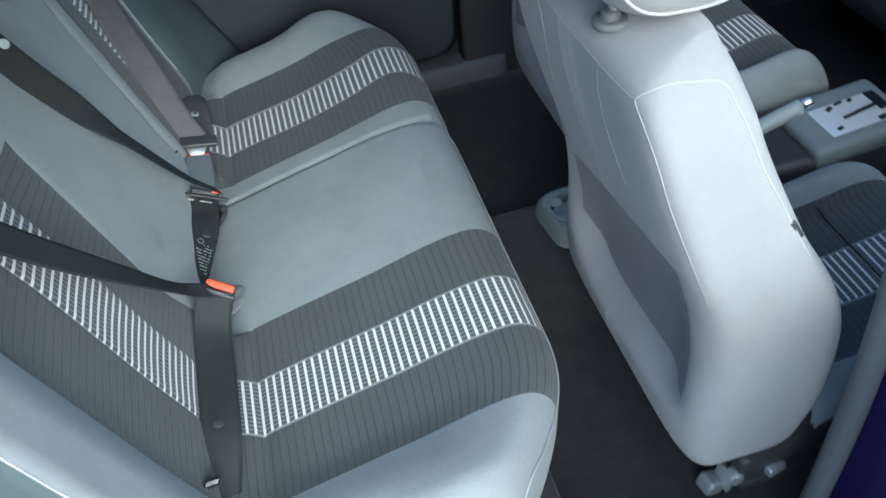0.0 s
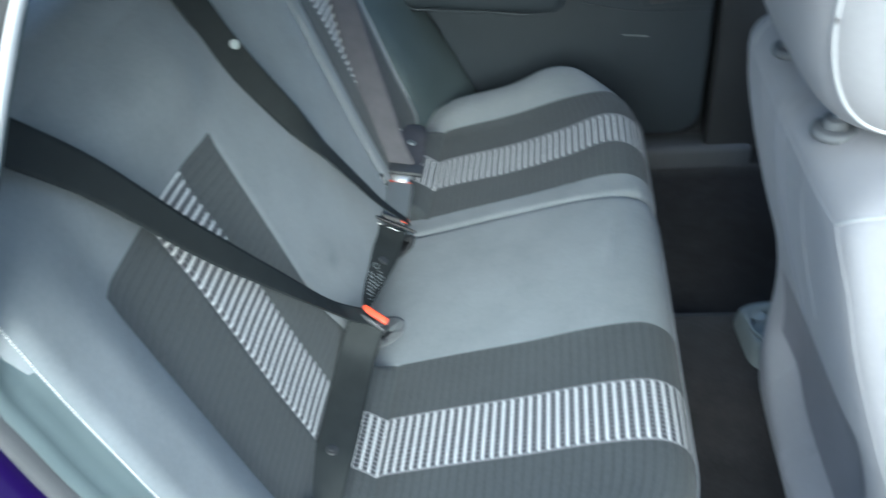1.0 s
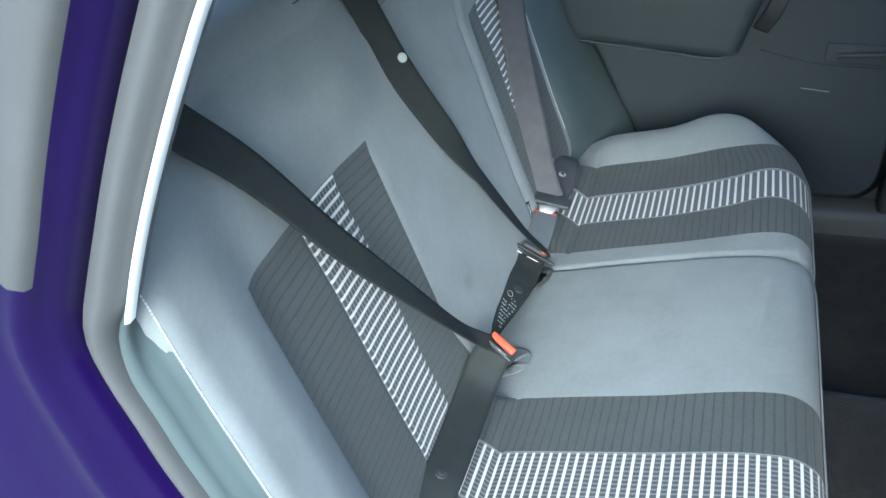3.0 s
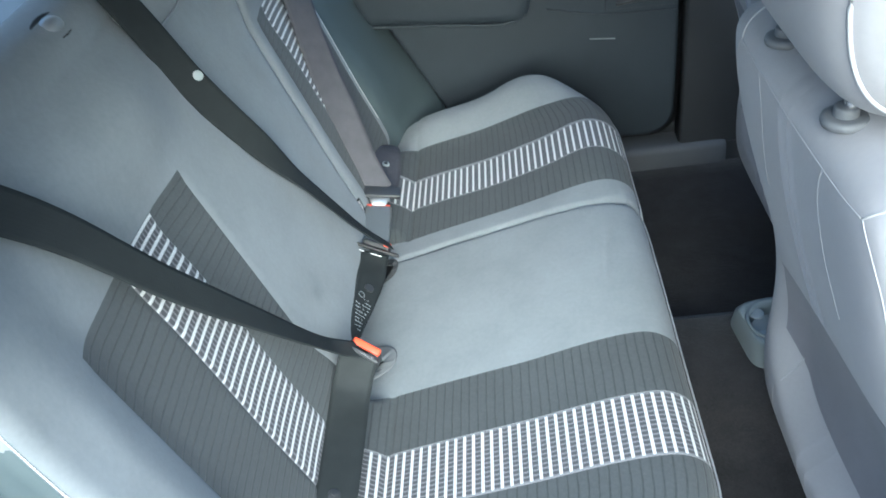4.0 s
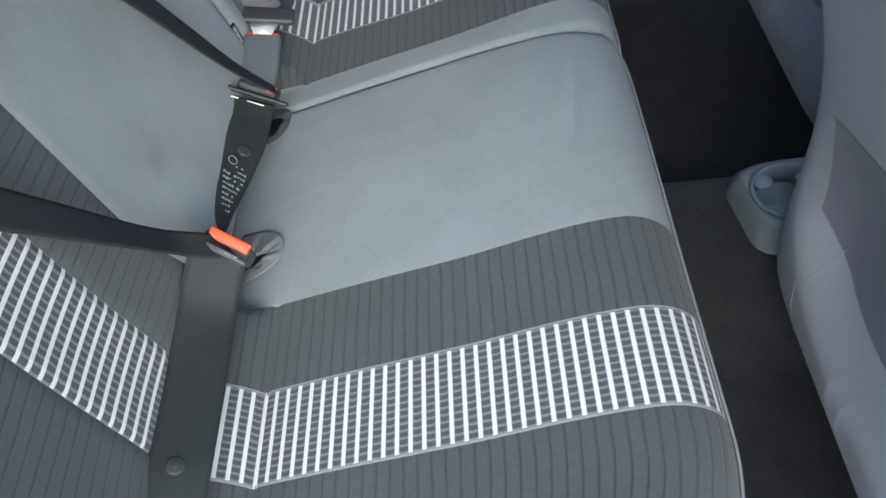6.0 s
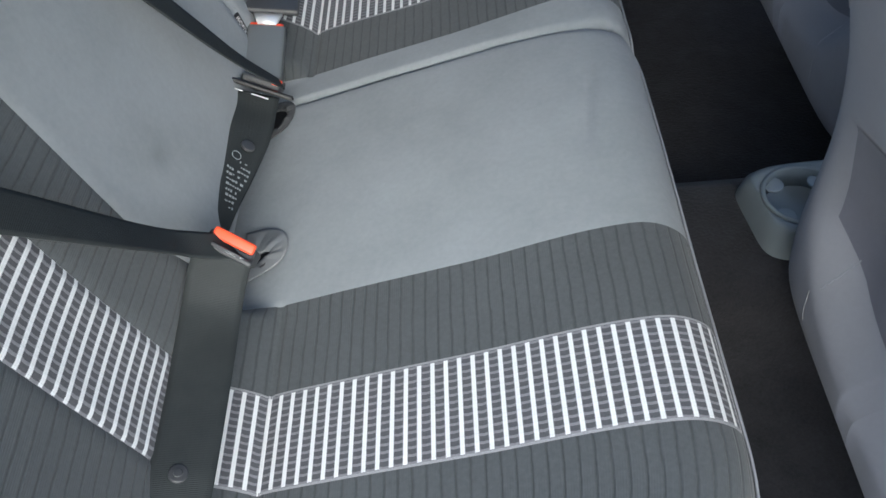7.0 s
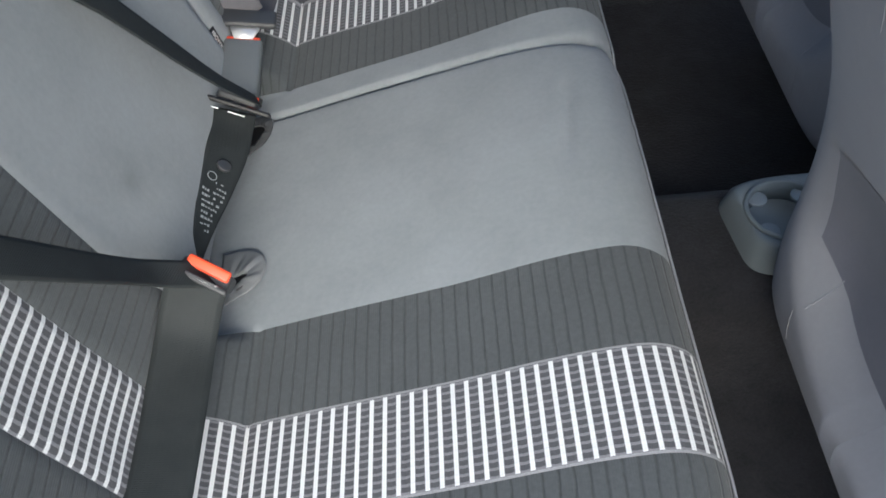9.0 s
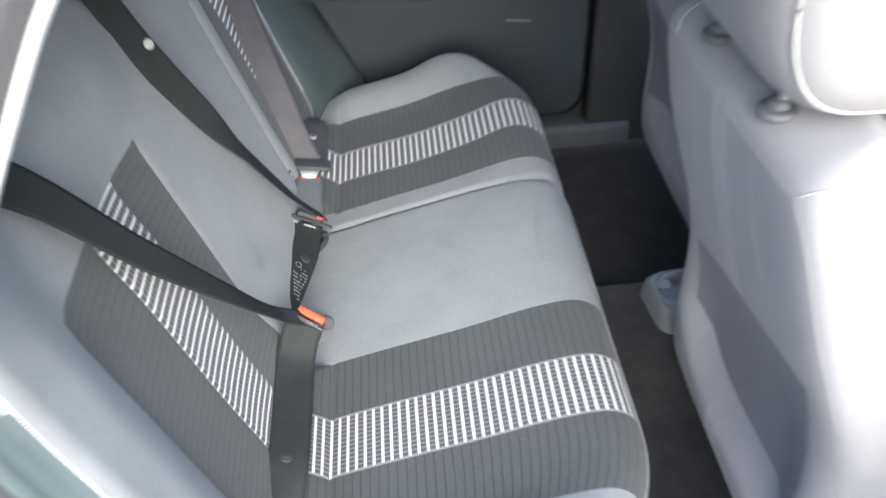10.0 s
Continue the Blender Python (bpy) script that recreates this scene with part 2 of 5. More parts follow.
# ---- mesh helpers ----
def part(name, bm, mat, parent=None, label="", smooth=True, solid=0.0):
    me = bpy.data.meshes.new(name)
    bmesh.ops.recalc_face_normals(bm, faces=bm.faces[:]) if not solid else None
    bm.to_mesh(me)
    bm.free()
    me.materials.append(mat)
    if smooth:
        me.shade_smooth()
    ob = new(name, me)
    if parent:
        ob.parent = parent
    if label:
        ob["label"] = label
    if solid:
        s = ob.modifiers.new("thickness", "SOLIDIFY")
        s.thickness, s.offset = solid, -1.0
        s.use_rim = not name.endswith(("_panel", "_band", "_cover"))
    return ob


def thing(name, label, category, group="", kind="", at=(0, 0, 0)):
    ob = new(name)
    ob.empty_display_size = 0.05
    ob.location = at
    return tagged(ob, label, category, group, kind)


def sheet(P, UV=None, closed_v=False):
    """A quad grid through the points P[i][j]; UV[i][j] in metres."""
    bm = bmesh.new()
    layer = bm.loops.layers.uv.new("UVMap")
    n, k = len(P), len(P[0])
    vs = [[bm.verts.new(p) for p in row] for row in P]
    for i in range(n - 1):
        for j in range(k if closed_v else k - 1):
            j2 = (j + 1) % k
            f = bm.faces.new((vs[i][j], vs[i + 1][j], vs[i + 1][j2], vs[i][j2]))
            if UV is not None:
                for loop, (a, b) in zip(f.loops, ((i, j), (i + 1, j), (i + 1, j2), (i, j2))):
                    loop[layer].uv = UV[a][b]
    return bm


def spline(points, n):
    """n points evenly along a smooth curve through the points (Catmull-Rom)."""
    pts = [Vector(p) for p in points]
    ext = [2 * pts[0] - pts[1]] + pts + [2 * pts[-1] - pts[-2]]
    fine = []
    for a, b, c, d in zip(ext, ext[1:], ext[2:], ext[3:]):
        for k in range(16):
            t = k / 16
            fine.append(0.5 * (2 * b + (c - a) * t + (2 * a - 5 * b + 4 * c - d) * t * t + (3 * b - a - 3 * c + d) * t ** 3))
    fine.append(pts[-1])
    s = [0.0]
    for a, b in zip(fine, fine[1:]):
        s.append(s[-1] + (b - a).length)
    out = []
    for k in range(n):
        want = s[-1] * k / (n - 1)
        i = max(0, min(len(s) - 2, int(np.searchsorted(s, want)) - 1))
        f = (want - s[i]) / max(1e-9, s[i + 1] - s[i])
        out.append(fine[i].lerp(fine[i + 1], min(1, max(0, f))))
    return out, s[-1]


def tube(points, radius, sides=8, n=None, flat=1.0):
    pts, _ = spline(points, n or max(6, 5 * len(points)))
    rows = []
    for i, p in enumerate(pts):
        t = (pts[min(i + 1, len(pts) - 1)] - pts[max(i - 1, 0)]).normalized()
        side = t.cross(Vector((0, 0, 1)))
        side = side.normalized() if side.length > 1e-3 else Vector((0, 1, 0))
        up = side.cross(t)
        rows.append([p + radius * (math.cos(a) * side + flat * math.sin(a) * up) for a in (2 * math.pi * k / sides for k in range(sides))])
    bm = sheet(rows, closed_v=True)
    bm.verts.ensure_lookup_table()
    bm.faces.new([bm.verts[k] for k in range(sides)])
    bm.faces.new([bm.verts[len(bm.verts) - 1 - k] for k in range(sides)])
    return bm


def box(sx, sy, sz, m=Matrix(), bevel=0.003, segments=2):
    bm = bmesh.new()
    bmesh.ops.create_cube(bm, size=1.0)
    bmesh.ops.scale(bm, vec=(sx, sy, sz), verts=bm.verts)
    if bevel:
        bmesh.ops.bevel(bm, geom=bm.edges[:], offset=bevel, segments=segments, profile=0.6, affect="EDGES")
    bmesh.ops.transform(bm, matrix=m, verts=bm.verts)
    return bm


def disc(radius, height, m=Matrix(), sides=28, bevel=0.0015):
    bm = bmesh.new()
    bmesh.ops.create_cone(bm, cap_ends=True, segments=sides, radius1=radius, radius2=radius, depth=height)
    if bevel:
        rim = [e for e in bm.edges if abs(e.verts[0].co.z - e.verts[1].co.z) < 1e-6]
        bmesh.ops.bevel(bm, geom=rim, offset=bevel, segments=2, profile=0.6, affect="EDGES")
    bmesh.ops.transform(bm, matrix=m, verts=bm.verts)
    return bm


def ribbon(points, acrosses, width, thick=0.0012, n=40, taper=1.0):
    """Webbing through the points; acrosses: the direction across it at each point."""
    pts, length = spline(points, n)
    acs, _ = spline(acrosses, n)
    k = len(acrosses)
    rows, uvs = [], []
    for i, p in enumerate(pts):
        f = i / (n - 1) * (k - 1)
        a = min(k - 2, int(f))
        ac = Vector(acrosses[a]).lerp(Vector(acrosses[a + 1]), f - a).normalized()
        t = (pts[min(i + 1, n - 1)] - pts[max(i - 1, 0)]).normalized()
        ac = (ac - ac.dot(t) * t).normalized()
        nrm = t.cross(ac)
        w = width / 2 * (1 + (taper - 1) * (i / (n - 1)) ** 1.5)
        ring = []
        for q in range(9):
            ring.append(p + ac * (-w + 2 * w * q / 8) + nrm * thick / 2)
        for q in range(9):
            ring.append(p + ac * (w - 2 * w * q / 8) - nrm * thick / 2)
        rows.append(ring)
        uvs.append([(length * i / (n - 1), (q if q < 9 else 17 - q) * width / 8) for q in range(18)])
    bm = sheet(rows, uvs, closed_v=True)
    bm.verts.ensure_lookup_table()
    m = len(bm.verts)
    bm.faces.new([bm.verts[q] for q in range(18)])
    bm.faces.new([bm.verts[m - 18 + q] for q in range(18)])
    return bm


def ease(a, b, t):
    t = max(0.0, min(1.0, (t - a) / (b - a)))
    return t * t * (3 - 2 * t)


# ---- rear bench: cushions ----
SEAT_LINE = [(-0.105, 0, 0.545), (-0.085, 0, 0.580), (-0.055, 0, 0.590), (-0.025, 0, 0.577), (-0.007, 0, 0.5645), (0.0, 0, 0.560), (0.008, 0, 0.5625), (0.03, 0, 0.569), (0.10, 0, 0.587), (0.20, 0, 0.611),
             (0.28, 0, 0.631), (0.34, 0, 0.642), (0.385, 0, 0.6445), (0.412, 0, 0.633), (0.426, 0, 0.612), (0.431, 0, 0.58), (0.427, 0, 0.52), (0.415, 0, 0.46), (0.39, 0, 0.40)]
SEAT_PTS, SEAT_LEN = spline(SEAT_LINE, 170)
SEAM_Y = 0.055      # between the two cushions
HALF = 0.660        # half the bench


def seat_point(i, y, seams, low):
    """A place on the cushions: i along their side line, y across."""
    p = SEAT_PTS[i].copy()
    e = HALF - abs(y - YC)                       # from the bench's outer edge
    if e < 0.25:
        p.x -= 0.125 * ((0.25 - e) / 0.25) ** 2.2 * ease(0.10, 0.43, p.x)
    flat = max(1 - ease(0.19, 0.225, abs(y - YC)), ease(0.40, 0.47, y))
    if p.x < 0.03:                               # no rear lip in the middle
        p.z += flat * (0.569 + 0.25 * (p.x - 0.03) - p.z)
    if low - 0.07 < y < low:
        p.x -= 0.005 * ((y - low + 0.07) / 0.07) ** 2 * ease(0.28, 0.43, p.x)
    drop = 0.0
    if e < 0.04:
        drop += 0.04 * (1 - math.sqrt(max(0.0, 1 - ((0.04 - e) / 0.04) ** 2)))
    d = abs(y - low)
    reach = (0.016 if y < low else 0.009) + 0.026 * ease(0.33, 0.43, p.x)             # the cushions' inner corners are rounded
    if d < reach:
        drop += ((0.009 if y < low else 0.005) + 0.016 * ease(0.34, 0.43, p.x)) * (1 - math.sqrt(max(0.0, 1 - ((reach - d) / reach) ** 2)))
    for s in seams:
        drop += 0.0003 * math.exp(-((y - s) / 0.004) ** 2)
    top = ease(-0.09, 0.03, p.x) * (1 - (ease(0.15, 0.40, p.x) if y < 0 else ease(0.19, 0.40, p.x)))
    lift = 0.006 * math.cos(min(1.0, abs(y + 0.09) / 0.22) * math.pi / 2)
    lift += 0.031 * top * ease(0.49, 0.61, abs(y - YC))           # outer bolsters
    lift += 0.016 * math.exp(-((p.x - 0.355) / 0.055) ** 2) * ease(0.06, 0.20, y) * (1 - 0.85 * ease(0.30, 0.48, y))      # fuller front roll of the narrow cushion
    lift -= 0.006 * math.exp(-((p.x - 0.15) / 0.09) ** 2) * ease(0.08, 0.25, y)
    if abs(y - YC) > 0.1951 and p.z > 0.5:
        drop += 0.003 * math.exp(-(p.x / 0.003) ** 2)              # cross seam of the banded panels
    drop += 0.0042 * math.exp(-((p.x - 0.352 - 0.12 * (y + 0.08)) / 0.005) ** 2) * ease(-0.19, -0.13, y) * (1 - ease(-0.06, 0.0, y))      # a crease in the cloth
    fall = 1.0 if p.x < 0.40 else 0.6
    p.z += lift - drop * fall
    # the seams bow a little towards the front roll
    p.y = y + ease(0.20, 0.37, p.x) * float(np.interp(y, (-0.627, -0.504, -0.40, -0.291, -0.10, 0.0, 0.055, 0.108, 0.20), (0.008, 0.003, 0.004, 0.007, 0, -0.003, -0.006, 0.004, 0))) * (1 - 0.8 * ease(0.37, 0.43, p.x))
    return p


def seat_panel(name, y0, y1, mat, parent, seams, low, label="", steps=None):
    n = steps or max(6, int(abs(y1 - y0) / 0.006))
    ys = [y0 + (y1 - y0) * k / n for k in range(n + 1)]
    P = [[seat_point(i, y, seams, low) for y in ys] for i in range(len(SEAT_PTS))]
    UV = [[(SEAT_LEN * i / (len(SEAT_PTS) - 1), y - y0) for y in ys] for i in range(len(SEAT_PTS))]
    return part(name, sheet(P, UV), mat, parent, label, solid=0.012)


NEAR = [-0.750, -0.627, -0.504, -0.400, -0.291]      # grey, ribbed, ladder, ribbed, grey
FAR = [0.570, 0.438, 0.322, 0.212, 0.108]


def cushion(name, label, edges, kinds, low):
    ob = thing(name, label, "car seat cushion", "rear seat cushions", at=(0.2, (edges[0] + edges[-1]) / 2, 0.4))
    inverse = Matrix.Translation(-ob.location)
    seams = edges[1:-1]
    for a, b, kind in zip(edges, edges[1:], kinds):
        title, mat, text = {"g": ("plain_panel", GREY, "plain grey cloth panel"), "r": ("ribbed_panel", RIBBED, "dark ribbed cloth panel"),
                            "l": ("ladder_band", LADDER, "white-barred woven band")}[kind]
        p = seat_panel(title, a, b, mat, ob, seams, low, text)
        p.matrix_parent_inverse = inverse
    # threads of the cross seam on the barred band
    i0 = min(range(len(SEAT_PTS)), key=lambda i: abs(SEAT_PTS[i].x) + (9 if SEAT_PTS[i].z < 0.5 else 0))
    for a, b, kind in zip(edges, edges[1:], kinds):
        if kind == "l":
            for shift in (-0.0016, 0.0016):
                row = [seat_point(i0, a + (b - a) * k / 12, seams, low) + Vector((shift, 0, 0.0006)) for k in range(13)]
                w = part("seam_thread", tube(row, 0.0007, 5, 26), WHITE_PRINT, ob, "white double seam thread")
                w.matrix_parent_inverse = inverse
    # side walls
    for y in (edges[0], edges[-1]):
        top = [seat_point(i, y, seams, low) for i in range(len(SEAT_PTS))]
        rows = [top, [Vector((p.x * 0.97 + 0.005, y, min(p.z, 0.40) if k else p.z)) for k, p in enumerate(top)]]
        rows[1][0].z = 0.40
        w = part("side_wall", sheet(rows), GREY, ob, solid=0.004)
        w.matrix_parent_inverse = inverse
    pipe = [seat_point(int(len(SEAT_PTS) * 0.742), edges[0] + (edges[-1] - edges[0]) * k / 30, seams, low) + Vector((0.002, 0, 0.001)) for k in range(31)]
    w = part("piping", tube(pipe, 0.0015, 6, 60), PIPING, ob, "pale front piping")
    w.matrix_parent_inverse = inverse
    return ob


cushion("rear_seat_cushion", "wide grey cloth rear seat cushion with white-barred dark band", [NEAR[0], *NEAR[1:], SEAM_Y], "grlrg", SEAM_Y)
cushion("rear_seat_cushion", "narrow grey cloth rear seat cushion with white-barred dark band", [SEAM_Y, FAR[4], FAR[3], FAR[2], FAR[1], FAR[0]], "grlrg", SEAM_Y)


# ---- rear bench: backrests ----
BACK_LINE = [(-0.13, 0, 0.545), (-0.085, 0, 0.56), (-0.068, 0, 0.60), (-0.076, 0, 0.645), (-0.105, 0, 0.735), (-0.14, 0, 0.855), (-0.175, 0, 0.975), (-0.203, 0, 1.075),
             (-0.218, 0, 1.118), (-0.236, 0, 1.150), (-0.2475, 0, 1.170), (-0.2455, 0, 1.184), (-0.249, 0, 1.196), (-0.264, 0, 1.205), (-0.305, 0, 1.204), (-0.36, 0, 1.17)]
BACK_PTS, BACK_LEN = spline(BACK_LINE, 90)
SPLIT_Y = 0.105


def back_point(i, y, seams, split):
    p = BACK_PTS[i].copy()
    e = 0.665 - abs(y - YC)
    push = 0.0
    side = abs(y - YC)
    low = 1 - ease(0.96, 1.13, p.z)         # the bolsters die out towards the top
    push += low * 0.019 * ease(0.520, 0.605, side) + (1 - low) * 0.021 * ease(0.50, 0.63, side)
    # padded head of the outer places, above the dark panel
    push += 0.030 * ease(1.005, 1.12, p.z) * (1 - 0.7 * ease(1.09, 1.20, p.z)) * ease(0.09, 0.27, side) * (1 - 0.9 * ease(0.20, 0.58, side))
    push -= 0.005 * math.exp(-((p.z - 0.985) / 0.05) ** 2) * ease(0.235, 0.30, side) * (1 - ease(0.50, 0.56, side))
    if e < 0.020:
        push -= 0.017 * (1 - math.sqrt(max(0.0, 1 - 0.96 * ((0.020 - e) / 0.020) ** 2)))
    d = abs(y - split)
    if d < 0.02:
        push -= 0.02 * (1 - math.sqrt(max(0.0, 1 - ((0.02 - d) / 0.02) ** 2)))
    for s in seams:
        push -= 0.002 * math.exp(-((y - s) / 0.003) ** 2) * (1 - ease(0.99, 1.01, p.z))
    hollow = math.exp(-((abs(y - YC) - 0.36) / 0.13) ** 2) * 0.008
    p.x += push - hollow
    p.y = y + 0.022 * math.exp(-((y + 0.316) / 0.05) ** 2) * (1 - ease(0.62, 0.72, p.z))
    return p


def back_panel(name, fields, mat, parent, seams, split, label=""):
    """One cloth panel over one or more fields (y0, y1, first row, last row) that share their edges."""
    whole = bmesh.new()
    for y0, y1, i0, i1 in fields:
        n = max(6, int(abs(y1 - y0) / (0.003 if y0 < -0.7 else 0.007)))
        ys = [y0 + (y1 - y0) * k / n for k in range(n + 1)]
        P = [[back_point(i, y, seams, split) for y in ys] for i in range(i0, i1 + 1)]
        UV = [[(BACK_LEN * i / (len(BACK_PTS) - 1), y - y0) for y in ys] for i in range(i0, i1 + 1)]
        piece = bpy.data.meshes.new("piece")
        bm = sheet(P, UV)
        bm.to_mesh(piece)
        bm.free()
        whole.from_mesh(piece)
        bpy.data.meshes.remove(piece)
    bmesh.ops.remove_doubles(whole, verts=whole.verts[:], dist=0.00005)
    return part(name, whole, mat, parent, label, solid=0.012)


I_TOP = min(range(90), key=lambda i: abs(BACK_PTS[i].z - 1.011) + (9 if BACK_PTS[i].x < -0.24 else 0))


def backrest(label, edges, kinds, split):
    ob = thing("rear_backrest_unit", label, "car seat backrest", "rear seat backrests", at=(-0.2, (edges[0] + edges[-1]) / 2, 0.55))
    inverse = Matrix.Translation(-ob.location)
    seams = edges[1:-1]
    made = []
    for a, b, kind in zip(edges, edges[1:], kinds):
        if kind != "g":
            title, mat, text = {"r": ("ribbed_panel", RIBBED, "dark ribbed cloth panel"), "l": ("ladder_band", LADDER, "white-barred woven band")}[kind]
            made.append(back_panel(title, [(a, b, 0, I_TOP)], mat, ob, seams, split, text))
    made.append(back_panel("plain_cover", [(edges[0], edges[1], 0, 89), (edges[-2], edges[-1], 0, 89)] + [(a, b, I_TOP, 89) for a, b in zip(edges[1:-2], edges[2:-1])], GREY, ob, seams, split, "plain grey cloth cover"))
    # rear shell
    rows = [[Vector((-0.30, y, 0.55)) for y in (edges[0] + 0.01, edges[-1] - 0.01)], [Vector((-0.37, y, 1.16)) for y in (edges[0] + 0.01, edges[-1] - 0.01)]]
    made.append(part("rear_board", sheet(rows), CARPET, ob, solid=0.01))
    for y in (edges[0], edges[-1]):
        front = [back_point(i, y, seams, split) for i in range(90)]
        rear = [Vector((min(p.x, -0.30 - 0.115 * (p.z - 0.55)), y, p.z)) for p in front]
        made.append(part("side_wall", sheet([front, rear]), GREY, ob))
    y_out = edges[0] if edges[0] < YC - 0.3 else edges[-1]
    sg = 1 if y_out > YC else -1
    def on_cover(i, inset):
        """A place on the outer face of the cloth cover."""
        p = back_point(i, y_out - sg * inset, seams, split)
        along_y = back_point(i, y_out - sg * (inset + 0.001), seams, split) - back_point(i, y_out - sg * (inset - 0.001), seams, split)
        up = back_point(i + 1, y_out - sg * inset, seams, split) - back_point(i - 1, y_out - sg * inset, seams, split)
        n = along_y.cross(up).normalized()
        return p + (n if n.x > 0 else -n) * 0.0121

    stitches = bmesh.new()
    run, _ = spline([on_cover(i, 0.0055) for i in range(16, 72)], 420)
    for a, b in zip(run[::3], run[2::3]):
        side = Vector((0.0003, 0.0008, 0))
        up = Vector((0.0008, -0.0004, 0.0002))
        lower = [stitches.verts.new(q) for q in (a - side, b - side, b + side, a + side)]
        upper = [stitches.verts.new(q + up) for q in (a - side, b - side, b + side, a + side)]
        stitches.faces.new(upper)
        for k in range(4):
            stitches.faces.new((lower[k], lower[(k + 1) % 4], upper[(k + 1) % 4], upper[k]))
    made.append(part("stitching", stitches, WHITE_PRINT, ob, "pale stitching"))
    for w in made:
        w.matrix_parent_inverse = inverse
    return ob


backrest("wide grey cloth rear backrest with white-barred dark band", [-0.755, -0.640, -0.504, -0.402, -0.316, SPLIT_Y], "grlrg", SPLIT_Y)
backrest("narrow grey cloth rear backrest with white-barred dark band", [SPLIT_Y, 0.150, 0.218, 0.323, 0.424, 0.440], "grlrg", SPLIT_Y)


# ---- shell of the car ----
def slab(name, lo, hi, mat, bevel=0.004, label="", kind="structure", category=""):
    c = [(a + b) / 2 for a, b in zip(lo, hi)]
    ob = part(name, box(*[b - a for a, b in zip(lo, hi)], Matrix.Translation(c), bevel), mat)
    return tagged(ob, label, category, kind=kind)


tagged(part("ground", sheet([[Vector((x, y, 0)) for y in (-400, -20, 20, 400)] for x in (-400, -20, 20, 400)]), ASPHALT), "grey asphalt ground around the car", "ground", kind="structure")
# floor with its middle tunnel
cross = [(-0.78, 0.27), (-0.74, 0.25), (-0.27, 0.25), (-0.22, 0.27), (-0.19, 0.36), (-0.165, 0.38), (-0.015, 0.38), (0.015, 0.36), (0.045, 0.27), (0.09, 0.25), (0.66, 0.25), (0.70, 0.27)]
rows = [[Vector((x, y, z)) for y, z in cross] for x in (0.25, 0.5, 0.9, 1.3, 1.75)]
tagged(part("floor", sheet(rows), CARPET, solid=-0.02), "dark grey carpeted car floor with a middle tunnel", "car floor", kind="structure")
slab("floor_under_seat", (-0.35, -0.80, 0.24), (0.40, 0.70, 0.38), CARPET, label="dark carpeted step under the rear bench", category="car floor")
slab("sill_far", (-0.2, 0.685, 0.22), (0.745, 0.80, 0.345), PILLAR_GREY, 0.018, "dark plastic door sill trim", category="sill")
slab("sill_near", (0.15, -0.93, 0.25), (1.6, -0.78, 0.33), PLASTIC_DARK, 0.015, "dark plastic door sill trim", category="sill")
slab("wall_front", (1.75, -0.85, 0.2), (1.80, 0.75, 1.0), PLASTIC_DARK, label="dark bulkhead below the windscreen", category="wall")
slab("dashboard", (1.38, -0.80, 0.55), (1.75, 0.70, 1.0), PLASTIC_DARK, 0.06, "dark dashboard underside", category="dashboard")
slab("wall_back", (-0.90, -0.85, 0.2), (-0.86, 0.75, 1.0), PLASTIC_DARK, label="dark boot wall", category="wall")
slab("roof_rail_near", (-0.30, -0.72, 1.41), (1.05, -0.655, 1.47), BLUE, 0.02, "dark blue painted roof rail over the door opening", category="car body")
slab("ceiling", (-0.45, -0.655, 1.44), (1.05, 0.45, 1.47), LINING, 0.01, "pale roof lining", category="ceiling")
rows = []
for k in range(13):
    x = -0.52 + 1.61 * k / 12
    rows.append([Vector((x, -0.73 + 1.29 * q / 14, 1.475 + 0.035 * math.sin(math.pi * k / 12) + 0.05 * math.sin(math.pi * q / 14))) for q in range(15)])
tagged(part("roof", sheet(rows), BLUE, solid=0.006), "dark blue painted car roof", "car body", kind="structure")
for title, ends in (("pillar_windscreen_near", ((1.05, -0.68, 1.45), (1.33, -0.74, 1.22), (1.64, -0.80, 0.98))), ("pillar_windscreen_far", ((1.05, 0.50, 1.45), (1.33, 0.58, 1.22), (1.64, 0.66, 0.98))),
                    ("pillar_rear_far", ((-0.45, 0.50, 1.45), (-0.60, 0.57, 1.25), (-0.80, 0.66, 0.98))), ("pillar_rear_near", ((-0.45, -0.68, 1.45), (-0.60, -0.74, 1.25), (-0.80, -0.80, 0.98)))):
    tagged(part(title, tube(ends, 0.035, 10), BLUE), "dark blue painted roof pillar", "pillar", kind="structure")
slab("roof_rail_far", (-0.45, 0.45, 1.40), (1.05, 0.53, 1.47), PLASTIC_DARK, 0.02, "dark roof rail over the far windows", category="car body")
slab("door_front_near", (1.05, -0.90, 0.22), (1.85, -0.865, 0.97), BLUE, 0.012, "dark blue painted closed front door", category="car door")
slab("door_lining_front_near", (0.845, -0.845, 0.25), (1.74, -0.79, 0.96), DOOR_CARD, 0.02, "dark plastic lining of the closed front door", category="car door")
slab("boot_lid", (-0.96, -0.80, 0.25), (-0.905, 0.70, 0.99), BLUE, 0.012, "dark blue painted boot lid", category="car body")
slab("bonnet", (1.78, -0.80, 0.35), (2.55, 0.70, 0.93), BLUE, 0.12, "dark blue painted bonnet", category="car body")
slab("parcel_shelf", (-0.85, -0.72, 1.0), (-0.40, 0.55, 1.02), PLASTIC_DARK, label="dark parcel shelf behind the backrests", category="shelf")


